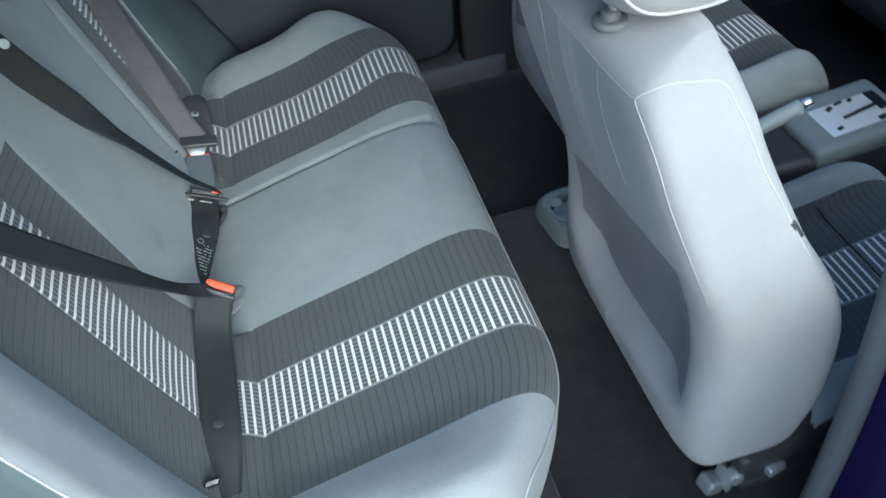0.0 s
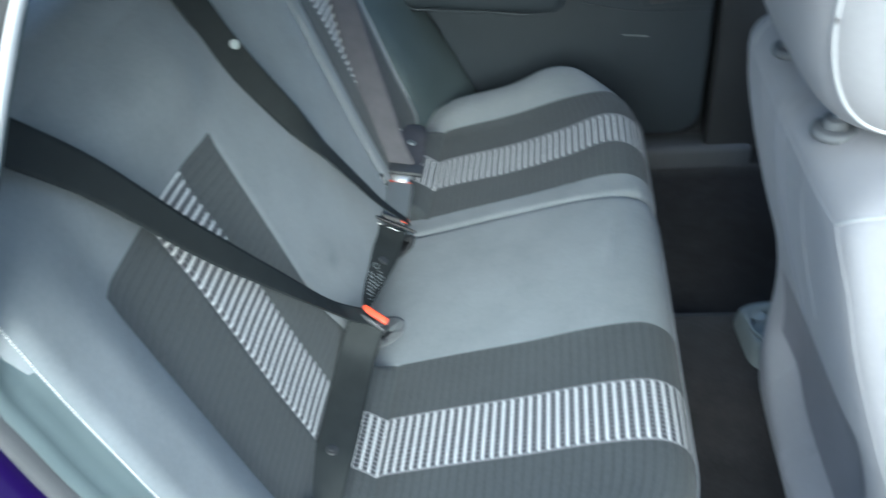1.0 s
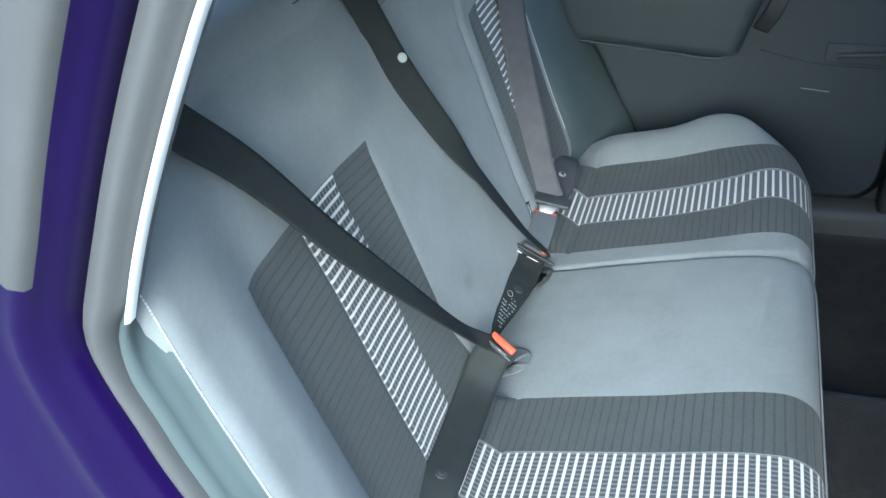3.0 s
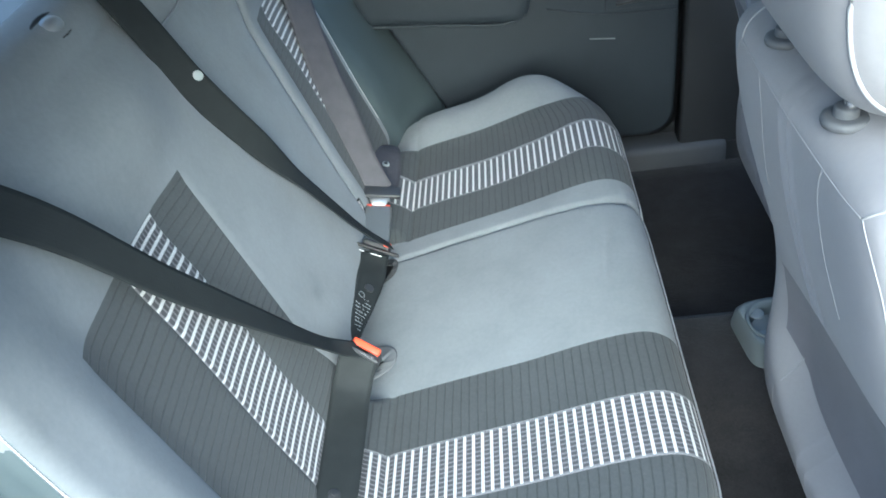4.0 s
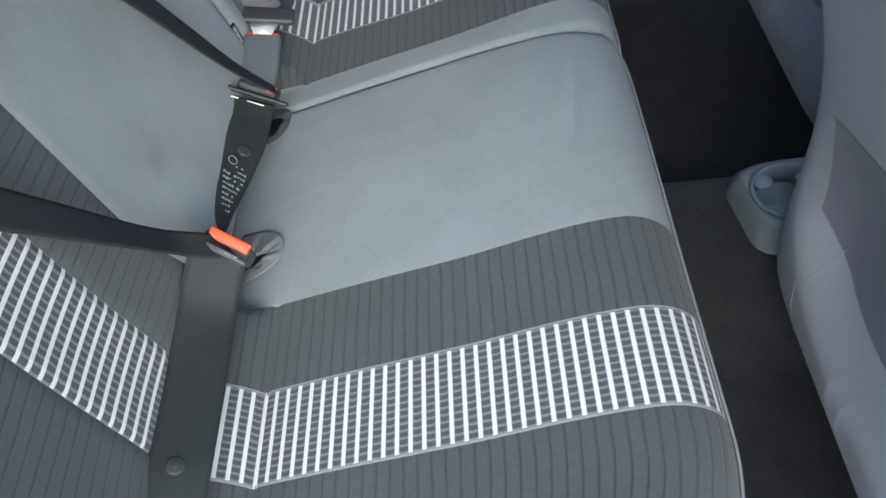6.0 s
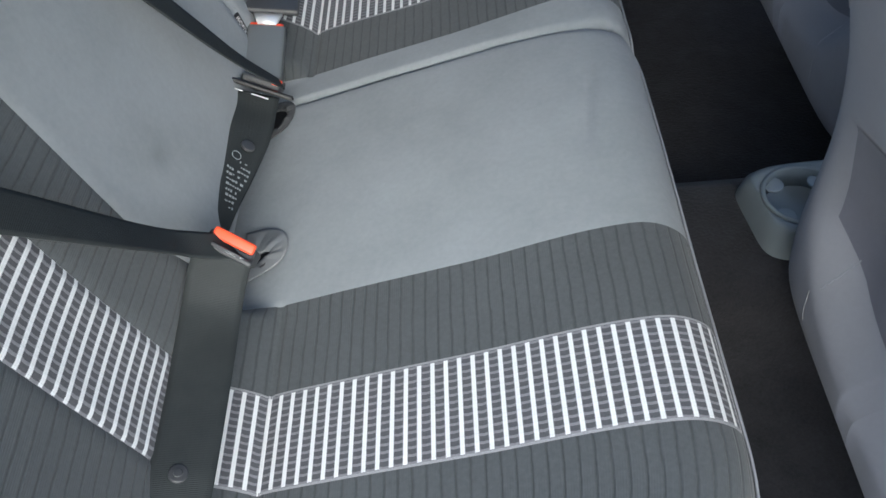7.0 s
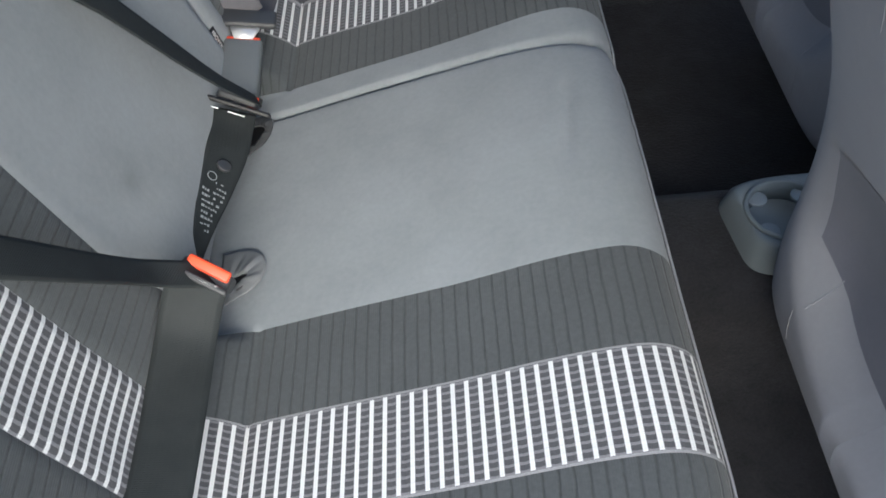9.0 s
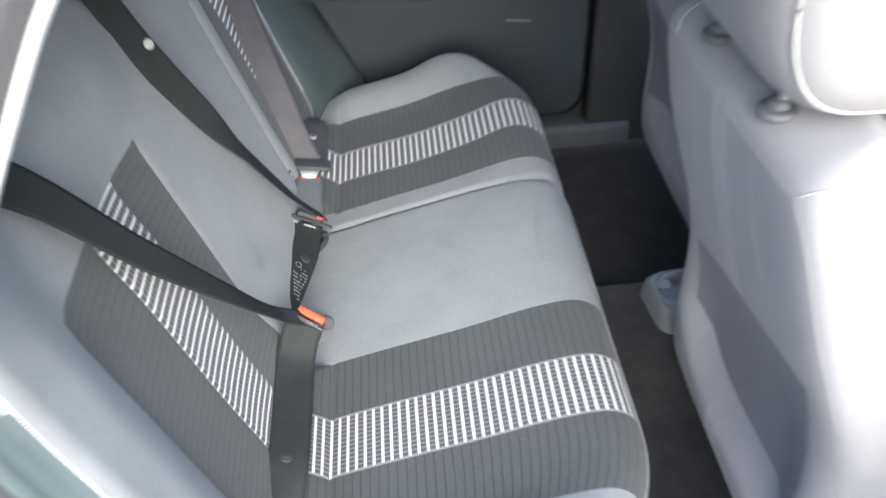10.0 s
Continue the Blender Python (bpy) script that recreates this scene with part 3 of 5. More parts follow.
def plate(outline, y0, y1, bevel=0.008):
    """A slab between two y planes with an outline in x and z."""
    bm = bmesh.new()
    near = [bm.verts.new((x, y0, z)) for x, z in outline]
    far = [bm.verts.new((x, y1, z)) for x, z in outline]
    n = len(outline)
    bm.faces.new(near)
    bm.faces.new(far[::-1])
    for k in range(n):
        bm.faces.new((near[k], far[k], far[(k + 1) % n], near[(k + 1) % n]))
    bmesh.ops.recalc_face_normals(bm, faces=bm.faces[:])
    if bevel:
        rim = [e for e in bm.edges if abs(e.verts[0].co.y - y0) < 1e-6 and abs(e.verts[1].co.y - y0) < 1e-6]
        bmesh.ops.bevel(bm, geom=rim, offset=bevel, segments=3, profile=0.5, affect="EDGES")
    return bm


def arc(cx, cz, r, a0, a1, n=8):
    return [(cx + r * math.cos(radians(a0 + (a1 - a0) * k / n)), cz + r * math.sin(radians(a0 + (a1 - a0) * k / n))) for k in range(n + 1)]


# ---- far side: rear door, pillars and trim ----
slab("wall_far", (-0.9, 0.76, 0.20), (1.8, 0.80, 0.98), PLASTIC_DARK, 0.01, "dark inner body side", category="wall")
slab("body_side_far", (-0.95, 0.803, 0.20), (1.85, 0.83, 0.97), BLUE, 0.012, "dark blue painted far body side", category="car body")
tagged(part("pillar_far", plate([(0.625, 0.33), (0.80, 0.33), (0.82, 0.98), (0.78, 1.40), (0.66, 1.40), (0.645, 0.98)], 0.70, 0.76, 0.012), PLASTIC_DARK), "dark plastic centre pillar trim", "pillar", kind="structure")
FAR_FRONT = [(1.40, -0.24), (1.05, -0.18), (0.83, -0.10), (0.53, 0.045), (0.42, 0.06)]
rows = []
for k in range(40):
    z = 1.40 - 0.98 * k / 39
    x = float(np.interp(z, [q[0] for q in FAR_FRONT][::-1], [q[1] for q in FAR_FRONT][::-1]))
    turn_x = min(-0.060, x - 0.03)                # the corner stands upright, the face past it slants out to the door
    rows.append([Vector(q) for q in ((-0.45, 0.442, z), (turn_x - 0.10, 0.442, z), (turn_x - 0.03, 0.444, z), (turn_x - 0.012, 0.450, z), (turn_x, 0.464, z), (turn_x + 0.3 * (x - turn_x), 0.53, z), (turn_x + 0.75 * (x - turn_x), 0.63, z), (x, 0.69, z), (x, 0.73, z))])
tagged(part("trim_far", sheet(rows), TRIM_FAR), "grey-green plastic side trim beside the backrest", "trim", kind="structure")
door = tagged(new("door_far"), "dark grey closed rear door with plastic lining", "car door", kind="structure")
panel = [(0.052, 0.515), (0.09, 0.43), (0.14, 0.385)] + [(0.54, 0.372)] + arc(0.545, 0.442, 0.07, -90, 0) + [(0.622, 0.60), (0.628, 0.98), (-0.17, 0.98), (-0.095, 0.83)]
part("door_lining", plate(panel, 0.712, 0.76, 0.012), DOOR_CARD, door)
part("door_gap", plate([(x + (0.012 if x > 0.3 else -0.012), z - 0.012 if z < 0.9 else z) for x, z in panel], 0.735, 0.758, 0), PLASTIC_BLACK, door, "black rubber door gap")
arm = [(-0.10, 0.775), (0.10, 0.752)] + arc(0.245, 0.772, 0.035, -95, -10) + [(0.31, 0.86), (0.33, 0.93), (-0.14, 0.93), (-0.12, 0.83)]
part("armrest", plate(arm, 0.645, 0.715, 0.030), DOOR_CARD, door, "dark plastic armrest")
part("armrest_lip", tube([(-0.10, 0.656, 0.778), (0.10, 0.655, 0.756), (0.22, 0.656, 0.741), (0.272, 0.658, 0.757)], 0.004, 6), DOOR_CARD, door)
part("pull_strap", ribbon([(0.315, 0.70, 0.795), (0.335, 0.665, 0.845), (0.36, 0.66, 0.92)], [(1, 0, -0.4)] * 3, 0.034, 0.012, 16), PLASTIC_DARK, door, "dark door pull strap")
part("handle_recess", box(0.165, 0.008, 0.044, pose(0.537, 0.7105, 0.738, 0, 2, 0), 0.0035, 3), DOOR_CARD, door, "dark rounded handle recess")
part("release_handle", tube([(0.480, 0.709, 0.733), (0.505, 0.7035, 0.738), (0.56, 0.7035, 0.741), (0.592, 0.709, 0.740)], 0.0085, 12, 30, 0.7), PLASTIC_DARK, door, "grey plastic release handle")
part("lining_crease", tube([(0.32, 0.7105, 0.742), (0.45, 0.7105, 0.712), (0.618, 0.7105, 0.702)], 0.0022, 5), DOOR_CARD, door)
part("scuff", tube([(0.415, 0.711, 0.654), (0.45, 0.711, 0.650), (0.475, 0.711, 0.647)], 0.0015, 5), PLASTIC_GREY, door, "pale scratch on the lining")


# ---- opening of the near rear door ----
EDGE = [(0.02, 0, 1.42), (-0.022, 0, 1.368), (-0.051, 0, 1.325), (-0.088, 0, 1.266), (-0.128, 0, 1.197), (-0.164, 0, 1.127), (-0.182, 0, 1.082), (-0.178, 0, 1.042), (-0.164, 0, 0.991), (-0.150, 0, 0.934),
        (-0.125, 0, 0.86), (-0.08, 0, 0.76), (-0.02, 0, 0.64), (0.04, 0, 0.52), (0.09, 0, 0.40), (0.16, 0, 0.33)]
edge_pts, _ = spline(EDGE, 90)


def swept(offsets, y_at, i0=0, i1=89, upper=None):
    """A strip along the opening: rows of (outward, y) from its edge; it narrows towards the roof."""
    rows, lower = [], offsets
    for i in range(i0, i1 + 1):
        p = edge_pts[i]
        t = (edge_pts[min(i + 1, 89)] - edge_pts[max(i - 1, 0)]).normalized()
        out = Vector((t.z, 0, -t.x))
        if out.x > 0:
            out = -out
        if upper:
            f = ease(n_strip - 3, n_strip + 6, i)
            offsets = [(a[0] + (b[0] - a[0]) * f, a[1] + (b[1] - a[1]) * f) for a, b in zip(upper, lower)]
        slim = 0.66 + 0.34 * ease(1.20, 0.92, p.z) if p.z > 0.92 else 1.0
        rows.append([Vector((p.x, y_at + dy, p.z)) + out * (o * slim if o > 0 else o) for o, dy in offsets])
    return sheet(rows)


n_strip = max(i for i in range(90) if edge_pts[i].z > 1.10)
tagged(part("door_seal", swept([(0.018, 0.03), (0.018, 0.012), (0.020, 0.003), (0.024, -0.003), (0.029, -0.005), (0.033, -0.003), (0.037, -0.001), (0.041, 0.006), (0.044, 0.018), (0.045, 0.03)], -0.80, 0, 89,
      [(-0.004, 0.03), (-0.004, 0.012), (0.001, 0.003), (0.010, -0.004), (0.020, -0.006), (0.026, -0.002), (0.034, -0.001), (0.041, 0.006), (0.044, 0.018), (0.045, 0.03)]), SEAL), "light grey rubber seal round the rear door opening", "door seal", kind="structure")
tagged(part("trim_white", swept([(-0.0042, 0.016), (-0.0042, 0.008), (-0.0065, 0.005), (-0.0092, 0.008), (-0.0092, 0.016)], -0.80, 0, n_strip), WHITE_TRIM), "glossy white strip along the door opening", "trim", kind="structure")
tagged(part("wall_near", swept([(0.043, 0.02), (0.045, 0.010), (0.048, 0.002), (0.053, -0.005), (0.059, -0.010), (0.065, -0.0135), (0.071, -0.018), (0.077, -0.0235), (0.083, -0.0275), (0.089, -0.0290), (0.096, -0.0280), (0.106, -0.0250), (0.120, -0.0245), (0.16, -0.030), (0.22, -0.040), (0.30, -0.05), (0.6, -0.06)], -0.80), BLUE), "dark blue painted body round the rear door opening", "car body", kind="structure")
trim_bm = swept([(0.021, 0.008), (0.011, 0.011), (0.008, 0.018), (0.0072, 0.022), (0.0042, 0.0245), (0.000, 0.033), (-0.0045, 0.040), (-0.0065, 0.0445)], -0.80, 0, 89, [(0.0, 0.017), (-0.0085, 0.018), (-0.008, 0.024), (-0.002, 0.028), (0.006, 0.032), (0.014, 0.036), (0.03, 0.040), (0.06, 0.045)])
# its inner lip follows the seam of the backrest
bolster = [back_point(i, -0.72, [], SPLIT_Y) for i in range(6, 60)]
trim_bm.verts.ensure_lookup_table()
for k in range(0, len(trim_bm.verts), 8):
    for v, dx, y in ((trim_bm.verts[k + 7], 0.0040, -0.7588), (trim_bm.verts[k + 6], -0.0010, -0.7630)):
        x = float(np.interp(v.co.z, [p.z for p in bolster], [p.x for p in bolster])) + dx
        keep = ease(1.03, 1.08, v.co.z)
        v.co.x, v.co.y = x + (v.co.x - x) * keep, y + (v.co.y - y) * keep
tagged(part("trim_near", trim_bm, TRIM), "grey-green plastic side trim beside the backrest", "trim", kind="structure")
tagged(part("inner_wall_near", swept([(0.02, 0.03), (0.06, 0.04), (0.5, 0.04)], -0.80), PLASTIC_DARK), "dark inner side of the rear quarter", "wall", kind="structure")


n_win = max(i for i in range(90) if edge_pts[i].z > 1.12)
tagged(part("window_strip_near", swept([(0.073, -0.016), (0.079, -0.029), (0.094, -0.034), (0.112, -0.030), (0.150, -0.028)], -0.80, 0, n_win), SEAL), "grey weather strip behind the door opening", "trim", kind="structure")


# ---- centre pillar of the near side ----
def bar_along(points, offsets):
    """A moulding along points in the x-z plane: offsets (forward, y)."""
    pts, _ = spline(points, 30)
    return sheet([[Vector((p.x + dx, p.y + dy, p.z)) for dx, dy in offsets] for p in pts])


PILLAR = [(0.730, -0.76, 0.20), (0.738, -0.76, 0.34), (0.748, -0.76, 0.50), (0.752, -0.76, 0.68), (0.752, -0.75, 0.90), (0.745, -0.72, 1.15), (0.73, -0.68, 1.42)]
tagged(part("pillar_near", bar_along(PILLAR, [(0.16, 0.03), (0.0, 0.022), (-0.010, 0.012), (-0.013, 0.0), (-0.008, -0.010), (0.002, -0.014), (0.013, -0.012), (0.020, 0.0), (0.026, 0.006), (0.032, 0.006)]), PILLAR_GREY), "light grey centre pillar trim and door seal", "pillar", kind="structure")
tagged(part("body_near_front", bar_along(PILLAR, [(0.026, 0.008), (0.034, -0.004), (0.042, -0.02), (0.055, -0.04), (0.075, -0.052), (0.10, -0.06), (0.35, -0.10)]), BLUE), "dark blue painted centre pillar", "car body", kind="structure")
belt = thing("front_seat_belt", "black webbing front seat belt beside the centre pillar", "seat belt", at=(0.78, -0.70, 0.3))
for q in (part("webbing", ribbon([(0.80, -0.735, 0.98), (0.795, -0.730, 0.80), (0.79, -0.725, 0.62), (0.782, -0.720, 0.40)], [(1, 0.25, 0)] * 4, 0.056, 0.0013, 30), WEBBING_BLACK, belt),
          part("tongue", box(0.06, 0.006, 0.03, pose(0.797, -0.733, 0.765), 0.003), PLASTIC_DARK, belt), part("tongue_stop", box(0.03, 0.004, 0.006, pose(0.797, -0.733, 0.785), 0.001), CHROME, belt)):
    q.matrix_parent_inverse = Matrix.Translation(-belt.location)


# ---- near rear door, swung open on the centre pillar ----
near_door = tagged(new("door_near"), "dark blue rear door standing wide open", "car door", kind="structure")
swing = pose(0.86, -0.90, 0, 0, 0, 66)
part("door_skin", box(0.86, 0.03, 0.72, swing @ Matrix.Translation((-0.45, -0.05, 0.66)), 0.012), BLUE, near_door)
part("door_lining", box(0.82, 0.06, 0.68, swing @ Matrix.Translation((-0.45, 0.0, 0.66)), 0.02, 3), DOOR_CARD, near_door, "dark plastic door lining")
part("window_frame", tube([swing @ Vector(c) for c in ((-0.03, -0.03, 1.0), (-0.06, -0.01, 1.38), (-0.10, 0.0, 1.42), (-0.55, 0.02, 1.42), (-0.80, -0.02, 1.15), (-0.86, -0.03, 1.0))], 0.022, 8, 60), BLUE, near_door, "dark blue window frame")


# ---- front seats ----
from mathutils.bvhtree import BVHTree

REAR = [(1.118, 0.560), (1.105, 0.515), (1.083, 0.489), (1.05, 0.487), (0.97, 0.500), (0.88, 0.524), (0.80, 0.549), (0.75, 0.562), (0.70, 0.570), (0.65, 0.573), (0.60, 0.571), (0.55, 0.567), (0.50, 0.567), (0.46, 0.572), (0.430, 0.584), (0.405, 0.604), (0.385, 0.64)]
FRONT = [(1.118, 0.585), (1.09, 0.598), (1.05, 0.614), (1.0, 0.630), (0.93, 0.660), (0.86, 0.694), (0.78, 0.742), (0.70, 0.775), (0.60, 0.785), (0.47, 0.765), (0.385, 0.70)]
WIDE = [(1.118, 0.150), (1.10, 0.178), (1.06, 0.205), (1.0, 0.226), (0.9, 0.245), (0.78, 0.266), (0.68, 0.266), (0.6, 0.264), (0.5, 0.258), (0.43, 0.246), (0.385, 0.20)]


def along(table, z):
    """A smooth curve through a table of (height, value), from the top down."""
    zs, vs = [q[0] for q in table][::-1], [q[1] for q in table][::-1]
    z = min(max(z, zs[0]), zs[-1])
    slopes = np.gradient(vs, zs)
    k = min(len(zs) - 2, max(0, int(np.searchsorted(zs, z)) - 1))
    h = zs[k + 1] - zs[k]
    t = (z - zs[k]) / h
    return float((1 + 2 * t) * (1 - t) ** 2 * vs[k] + t * (1 - t) ** 2 * h * slopes[k] + t * t * (3 - 2 * t) * vs[k + 1] + t * t * (t - 1) * h * slopes[k + 1])


def ease_down(a, b, v):
    """1 at or below a, 0 at or above b."""
    return 1 - ease(a, b, v)


def pocket_foot(d):
    """Height of the map pocket's lower edge; d: sideways from the seat's middle, towards the tunnel."""
    return 0.545 + (2.6 * max(0.0, d - 0.04) ** 2 if d > 0 else -0.08 * d)


def hollow_depth(dy, z, lip, inward):
    """How far the map pocket lies in from the rear face of a front seat."""
    foot = pocket_foot(inward * dy)
    return (0.010 * ease_down(lip - 0.022, lip, z) + 0.030 * ease_down(0.58, lip, z)) * ease(foot - 0.050, foot + 0.006, z) * ease_down(0.120, 0.235, abs(dy))


def front_seat(y, near, dx=0.0):
    ob = thing("front_seat_unit", "grey cloth front seat with headrest and map pocket", "car seat", "front seats", at=(0.7, y, 0.25))
    inverse = Matrix.Translation(-ob.location)
    made = []
    line, _ = spline([(x, 0, z) for z, x in REAR], 130)
    # evenly spread places round a rounded oblong, as shares of its half depth and half width
    sides, ring_shares = 110, []
    fine = []
    for k in range(6001):
        c, s = math.cos(2 * math.pi * k / 6000), math.sin(2 * math.pi * k / 6000)
        fine.append((math.copysign(abs(c) ** (0.32 if c > 0 else 0.25), c), math.copysign(abs(s) ** 0.32, s)))
    gone = np.concatenate([[0], np.cumsum([math.hypot(0.09 * (b[0] - a[0]), 0.25 * (b[1] - a[1])) for a, b in zip(fine, fine[1:])])])
    for k in range(sides):
        ring_shares.append(fine[int(np.searchsorted(gone, gone[-1] * k / sides))])
    rows, uvs = [], []
    out = -1 if near else 1                       # towards the car's side
    for p in line:
        w, d = along(WIDE, p.z), along(FRONT, p.z) - p.x
        ring = []
        for c, s in ring_shares:
            v = Vector((p.x + d / 2 - d / 2 * c, y + w * s, p.z))
            if c > 0:                             # hollow below the lip of the rear pad
                lip = 0.795 + 0.16 * out * (v.y - y) / 0.25 * 0.5
                v.x += hollow_depth(v.y - y, p.z, lip, -out)
            v.y -= out * (0.022 * ease_down(0.66, 0.92, p.z) + max(0.0, -out * s) ** 2 * (0.018 * ease(0.76, 0.92, p.z) + 0.020 * ease(0.96, 1.07, p.z)))
            ring.append(v)
        rows.append(ring)
        uvs.append([(p.z, 0.0085 * k) for k in range(sides)])
    bm = sheet(rows, uvs, closed_v=True)
    bm.verts.ensure_lookup_table()
    bm.faces.new([bm.verts[k] for k in range(sides)])
    bm.faces.new([bm.verts[len(bm.verts) - 1 - k] for k in range(sides)])
    skin = BVHTree.FromBMesh(bm)
    made.append(part("backrest", bm, PALE, ob))
    # cloth of the map pocket in the hollow
    P, UV = [], []
    for i in range(24):
        row, uv = [], []
        for j in range(21):
            dy = -out * (-0.205 + 0.388 * j / 20)
            lip = 0.795 + 0.08 * out * dy / 0.25
            z = pocket_foot(-out * dy) + (lip - 0.010 - pocket_foot(-out * dy)) * i / 23
            row.append(Vector((along(REAR, z) + hollow_depth(dy, z, lip, -out) - 0.0008 + 0.5 * (along(FRONT, z) - along(REAR, z)) * (1 - math.sqrt(max(0.0, 1 - min(1.0, abs(dy) / along(WIDE, z)) ** 6.25)) ** 0.32), y + dy - out * 0.022 * ease_down(0.66, 0.92, z), z)))
            uv.append((z, dy))
        P.append(row)
        UV.append(uv)
    made.append(part("map_pocket", sheet(P, UV), POCKET, ob, "darker grey cloth map pocket"))

    # stitched seams laid on the cloth
    def stitched(points, radius, mat, text=""):
        laid = []
        for p in spline(points, 60)[0]:
            spot, nrm, _, _ = skin.find_nearest(p)
            laid.append(spot + nrm * (0.0004 if (p - spot).dot(nrm) > -1 else 0))
        made.append(part("seam", tube(laid, radius, 6, 120), mat, ob, text))

    stitched([(0.486, y + 0.170 * k / 8, 1.072 + 0.004 * abs(k) / 8) for k in range(-8, 9)], 0.0007, SEAM_GREY, "pale stitched seam")
    for side in (-1, 1):
        def at(dx, dy, z):
            return (dx, y + side * dy, z)
        stitched([at(0.491, 0.171, 1.076), at(0.497, 0.195, 1.042), at(0.504, 0.209, 1.008), at(0.517, 0.222, 0.953), at(0.539, 0.235, 0.883), at(0.559, 0.241, 0.827)], 0.0009, SEAM_GREY, "pale stitched seam")
        stitched([at(0.491, 0.171, 1.076), at(0.506, 0.181, 1.088), at(0.527, 0.184, 1.091), at(0.549, 0.187, 1.089), at(0.566, 0.188, 1.085), at(0.576, 0.193, 1.077), at(0.582, 0.202, 1.064),
                  at(0.592, 0.212, 1.038), at(0.603, 0.222, 1.007), at(0.614, 0.228, 0.979), at(0.644, 0.237, 0.922), at(0.680, 0.248, 0.861)], 0.0013, THREAD, "white piped side seam")
        stitched([at(0.486, 0.095, 1.074), at(0.488, 0.088, 1.039), at(0.496, 0.095, 0.989), at(0.505, 0.107, 0.947), at(0.513, 0.114, 0.917)], 0.0006, SEAM_GREY)
    inward = -out
    stitched([(0.570, y + inward * 0.168, 0.470), (0.573, y + inward * 0.170, 0.488), (0.584, y + inward * 0.170, 0.505), (0.596, y + inward * 0.170, 0.535), (0.604, y + inward * 0.164, 0.575)], 0.0008, SEAM_GREY, "pale stitched seam")
    for dy in (out * 0.070, -out * 0.096):
        made.append(part("headrest_post", tube([(0.509, y + dy, 1.085), (0.519, y + dy, 1.20)], 0.0062, 12), CHROME, ob, "steel headrest post"))
        guide = part("post_guide", disc(0.020, 0.009, Matrix.Translation((0.509, y + dy, 1.105)), bevel=0.004), PILLAR_GREY, ob, "grey plastic post guide")
        made.append(guide)
        made.append(part("guide_collar", disc(0.0105, 0.012, Matrix.Translation((0.509, y + dy, 1.112)), bevel=0.002), PILLAR_GREY, guide))
    # headrest: a rounded pad, fuller at its lower front, with a piped side panel
    turn = pose(0.552, y + 0.004, 1.236, 0, 2, 0)

    def pad(u, q, grow=0.0):
        s = (1 - min(1.0, abs(u)) ** 4.5) ** 0.25
        c, d = math.cos(q), math.sin(q)
        x = (0.098 * s + grow) * math.copysign(abs(c) ** 0.66, c)
        z = (0.118 * s + grow) * math.copysign(abs(d) ** 0.80, d)
        return turn @ Vector((x + 0.012 * (z < 0) * z / 0.112 * -1.0, 0.165 * u, z))

    us = [math.sin(math.pi * (k / 24 - 0.5)) * 0.999 for k in range(25)]
    head = sheet([[pad(u, 2 * math.pi * k / 48) for k in range(48)] for u in us], [[(0.33 * u, 0.012 * k) for k in range(48)] for u in us], closed_v=True)
    head.verts.ensure_lookup_table()
    head.faces.new([head.verts[k] for k in range(48)])
    head.faces.new([head.verts[len(head.verts) - 1 - k] for k in range(48)])
    made.append(part("headrest", head, PALE, ob, "grey cloth headrest"))
    for side in (-1, 1):
        loop = [pad(side * 0.875, 2 * math.pi * k / 40, 0.0008) for k in range(41)]
        made.append(part("headrest_piping", tube(loop, 0.0019, 6, 90), THREAD, ob, "white headrest piping"))
    # cushion, with its own barred band
    cx = [(0.775, 0.46), (0.80, 0.475), (0.86, 0.479), (0.95, 0.484), (1.03, 0.497), (1.11, 0.514), (1.155, 0.505), (1.18, 0.475), (1.18, 0.43), (1.165, 0.38)]
    cx = [(0.70 + (a - 0.70) * (1.0 if near else 0.95), b) for a, b in cx]
    cpts, clen = spline([(a, 0, b) for a, b in cx], 40)
    edges = [-0.228, -0.158, -0.053, 0.052, 0.158, 0.228]
    for a, b, (title, mat) in zip(edges, edges[1:], (("plain_panel", GREY), ("ribbed_panel", RIBBED), ("ladder_band", LADDER), ("ribbed_panel", RIBBED), ("plain_panel", GREY))):
        n = 12
        ys = [a + (b - a) * k / n for k in range(n + 1)]

        def spot(q, yy):
            e = 0.228 - abs(yy)
            r = 0.042 * ease(0.13, 0.19, abs(yy)) * (1 - ease(1.05, 1.2, q.x))
            if e < 0.05:
                r -= 0.05 * (1 - math.sqrt(max(0, 1 - ((0.05 - e) / 0.05) ** 2)))
            for sm in edges[1:-1]:
                r -= 0.002 * math.exp(-((yy - sm) / 0.003) ** 2)
            return Vector((q.x, y + yy, q.z + r))
        made.append(part(title, sheet([[spot(q, yy) for yy in ys] for q in cpts], [[(clen * i / 39, yy - a) for yy in ys] for i in range(40)]), mat, ob, solid=0.01))
    fold = min(cpts, key=lambda q: abs(q.x - (1.015 if near else 0.970)))
    made.append(part("cross_seam", tube([(fold.x, y - 0.150 + 0.30 * k / 8, fold.z + (0.008 if k in (0, 8) else 0.0004)) for k in range(9)], 0.0024, 6, 40, 0.5), CARPET, ob, "dark cross seam"))
    for side in (-1, 1):
        top = [Vector((q.x, y + side * 0.2275, q.z - 0.05 + 0.042 * (1 - ease(1.05, 1.2, q.x)))) for q in cpts if q.x > 0.85]
        made.append(part("cushion_side", sheet([top, [Vector((q.x, q.y - side * 0.012, 0.385)) for q in top]], [[(q.x, 0) for q in top], [(q.x, 0.1) for q in top]]), GREY, ob, solid=0.004))
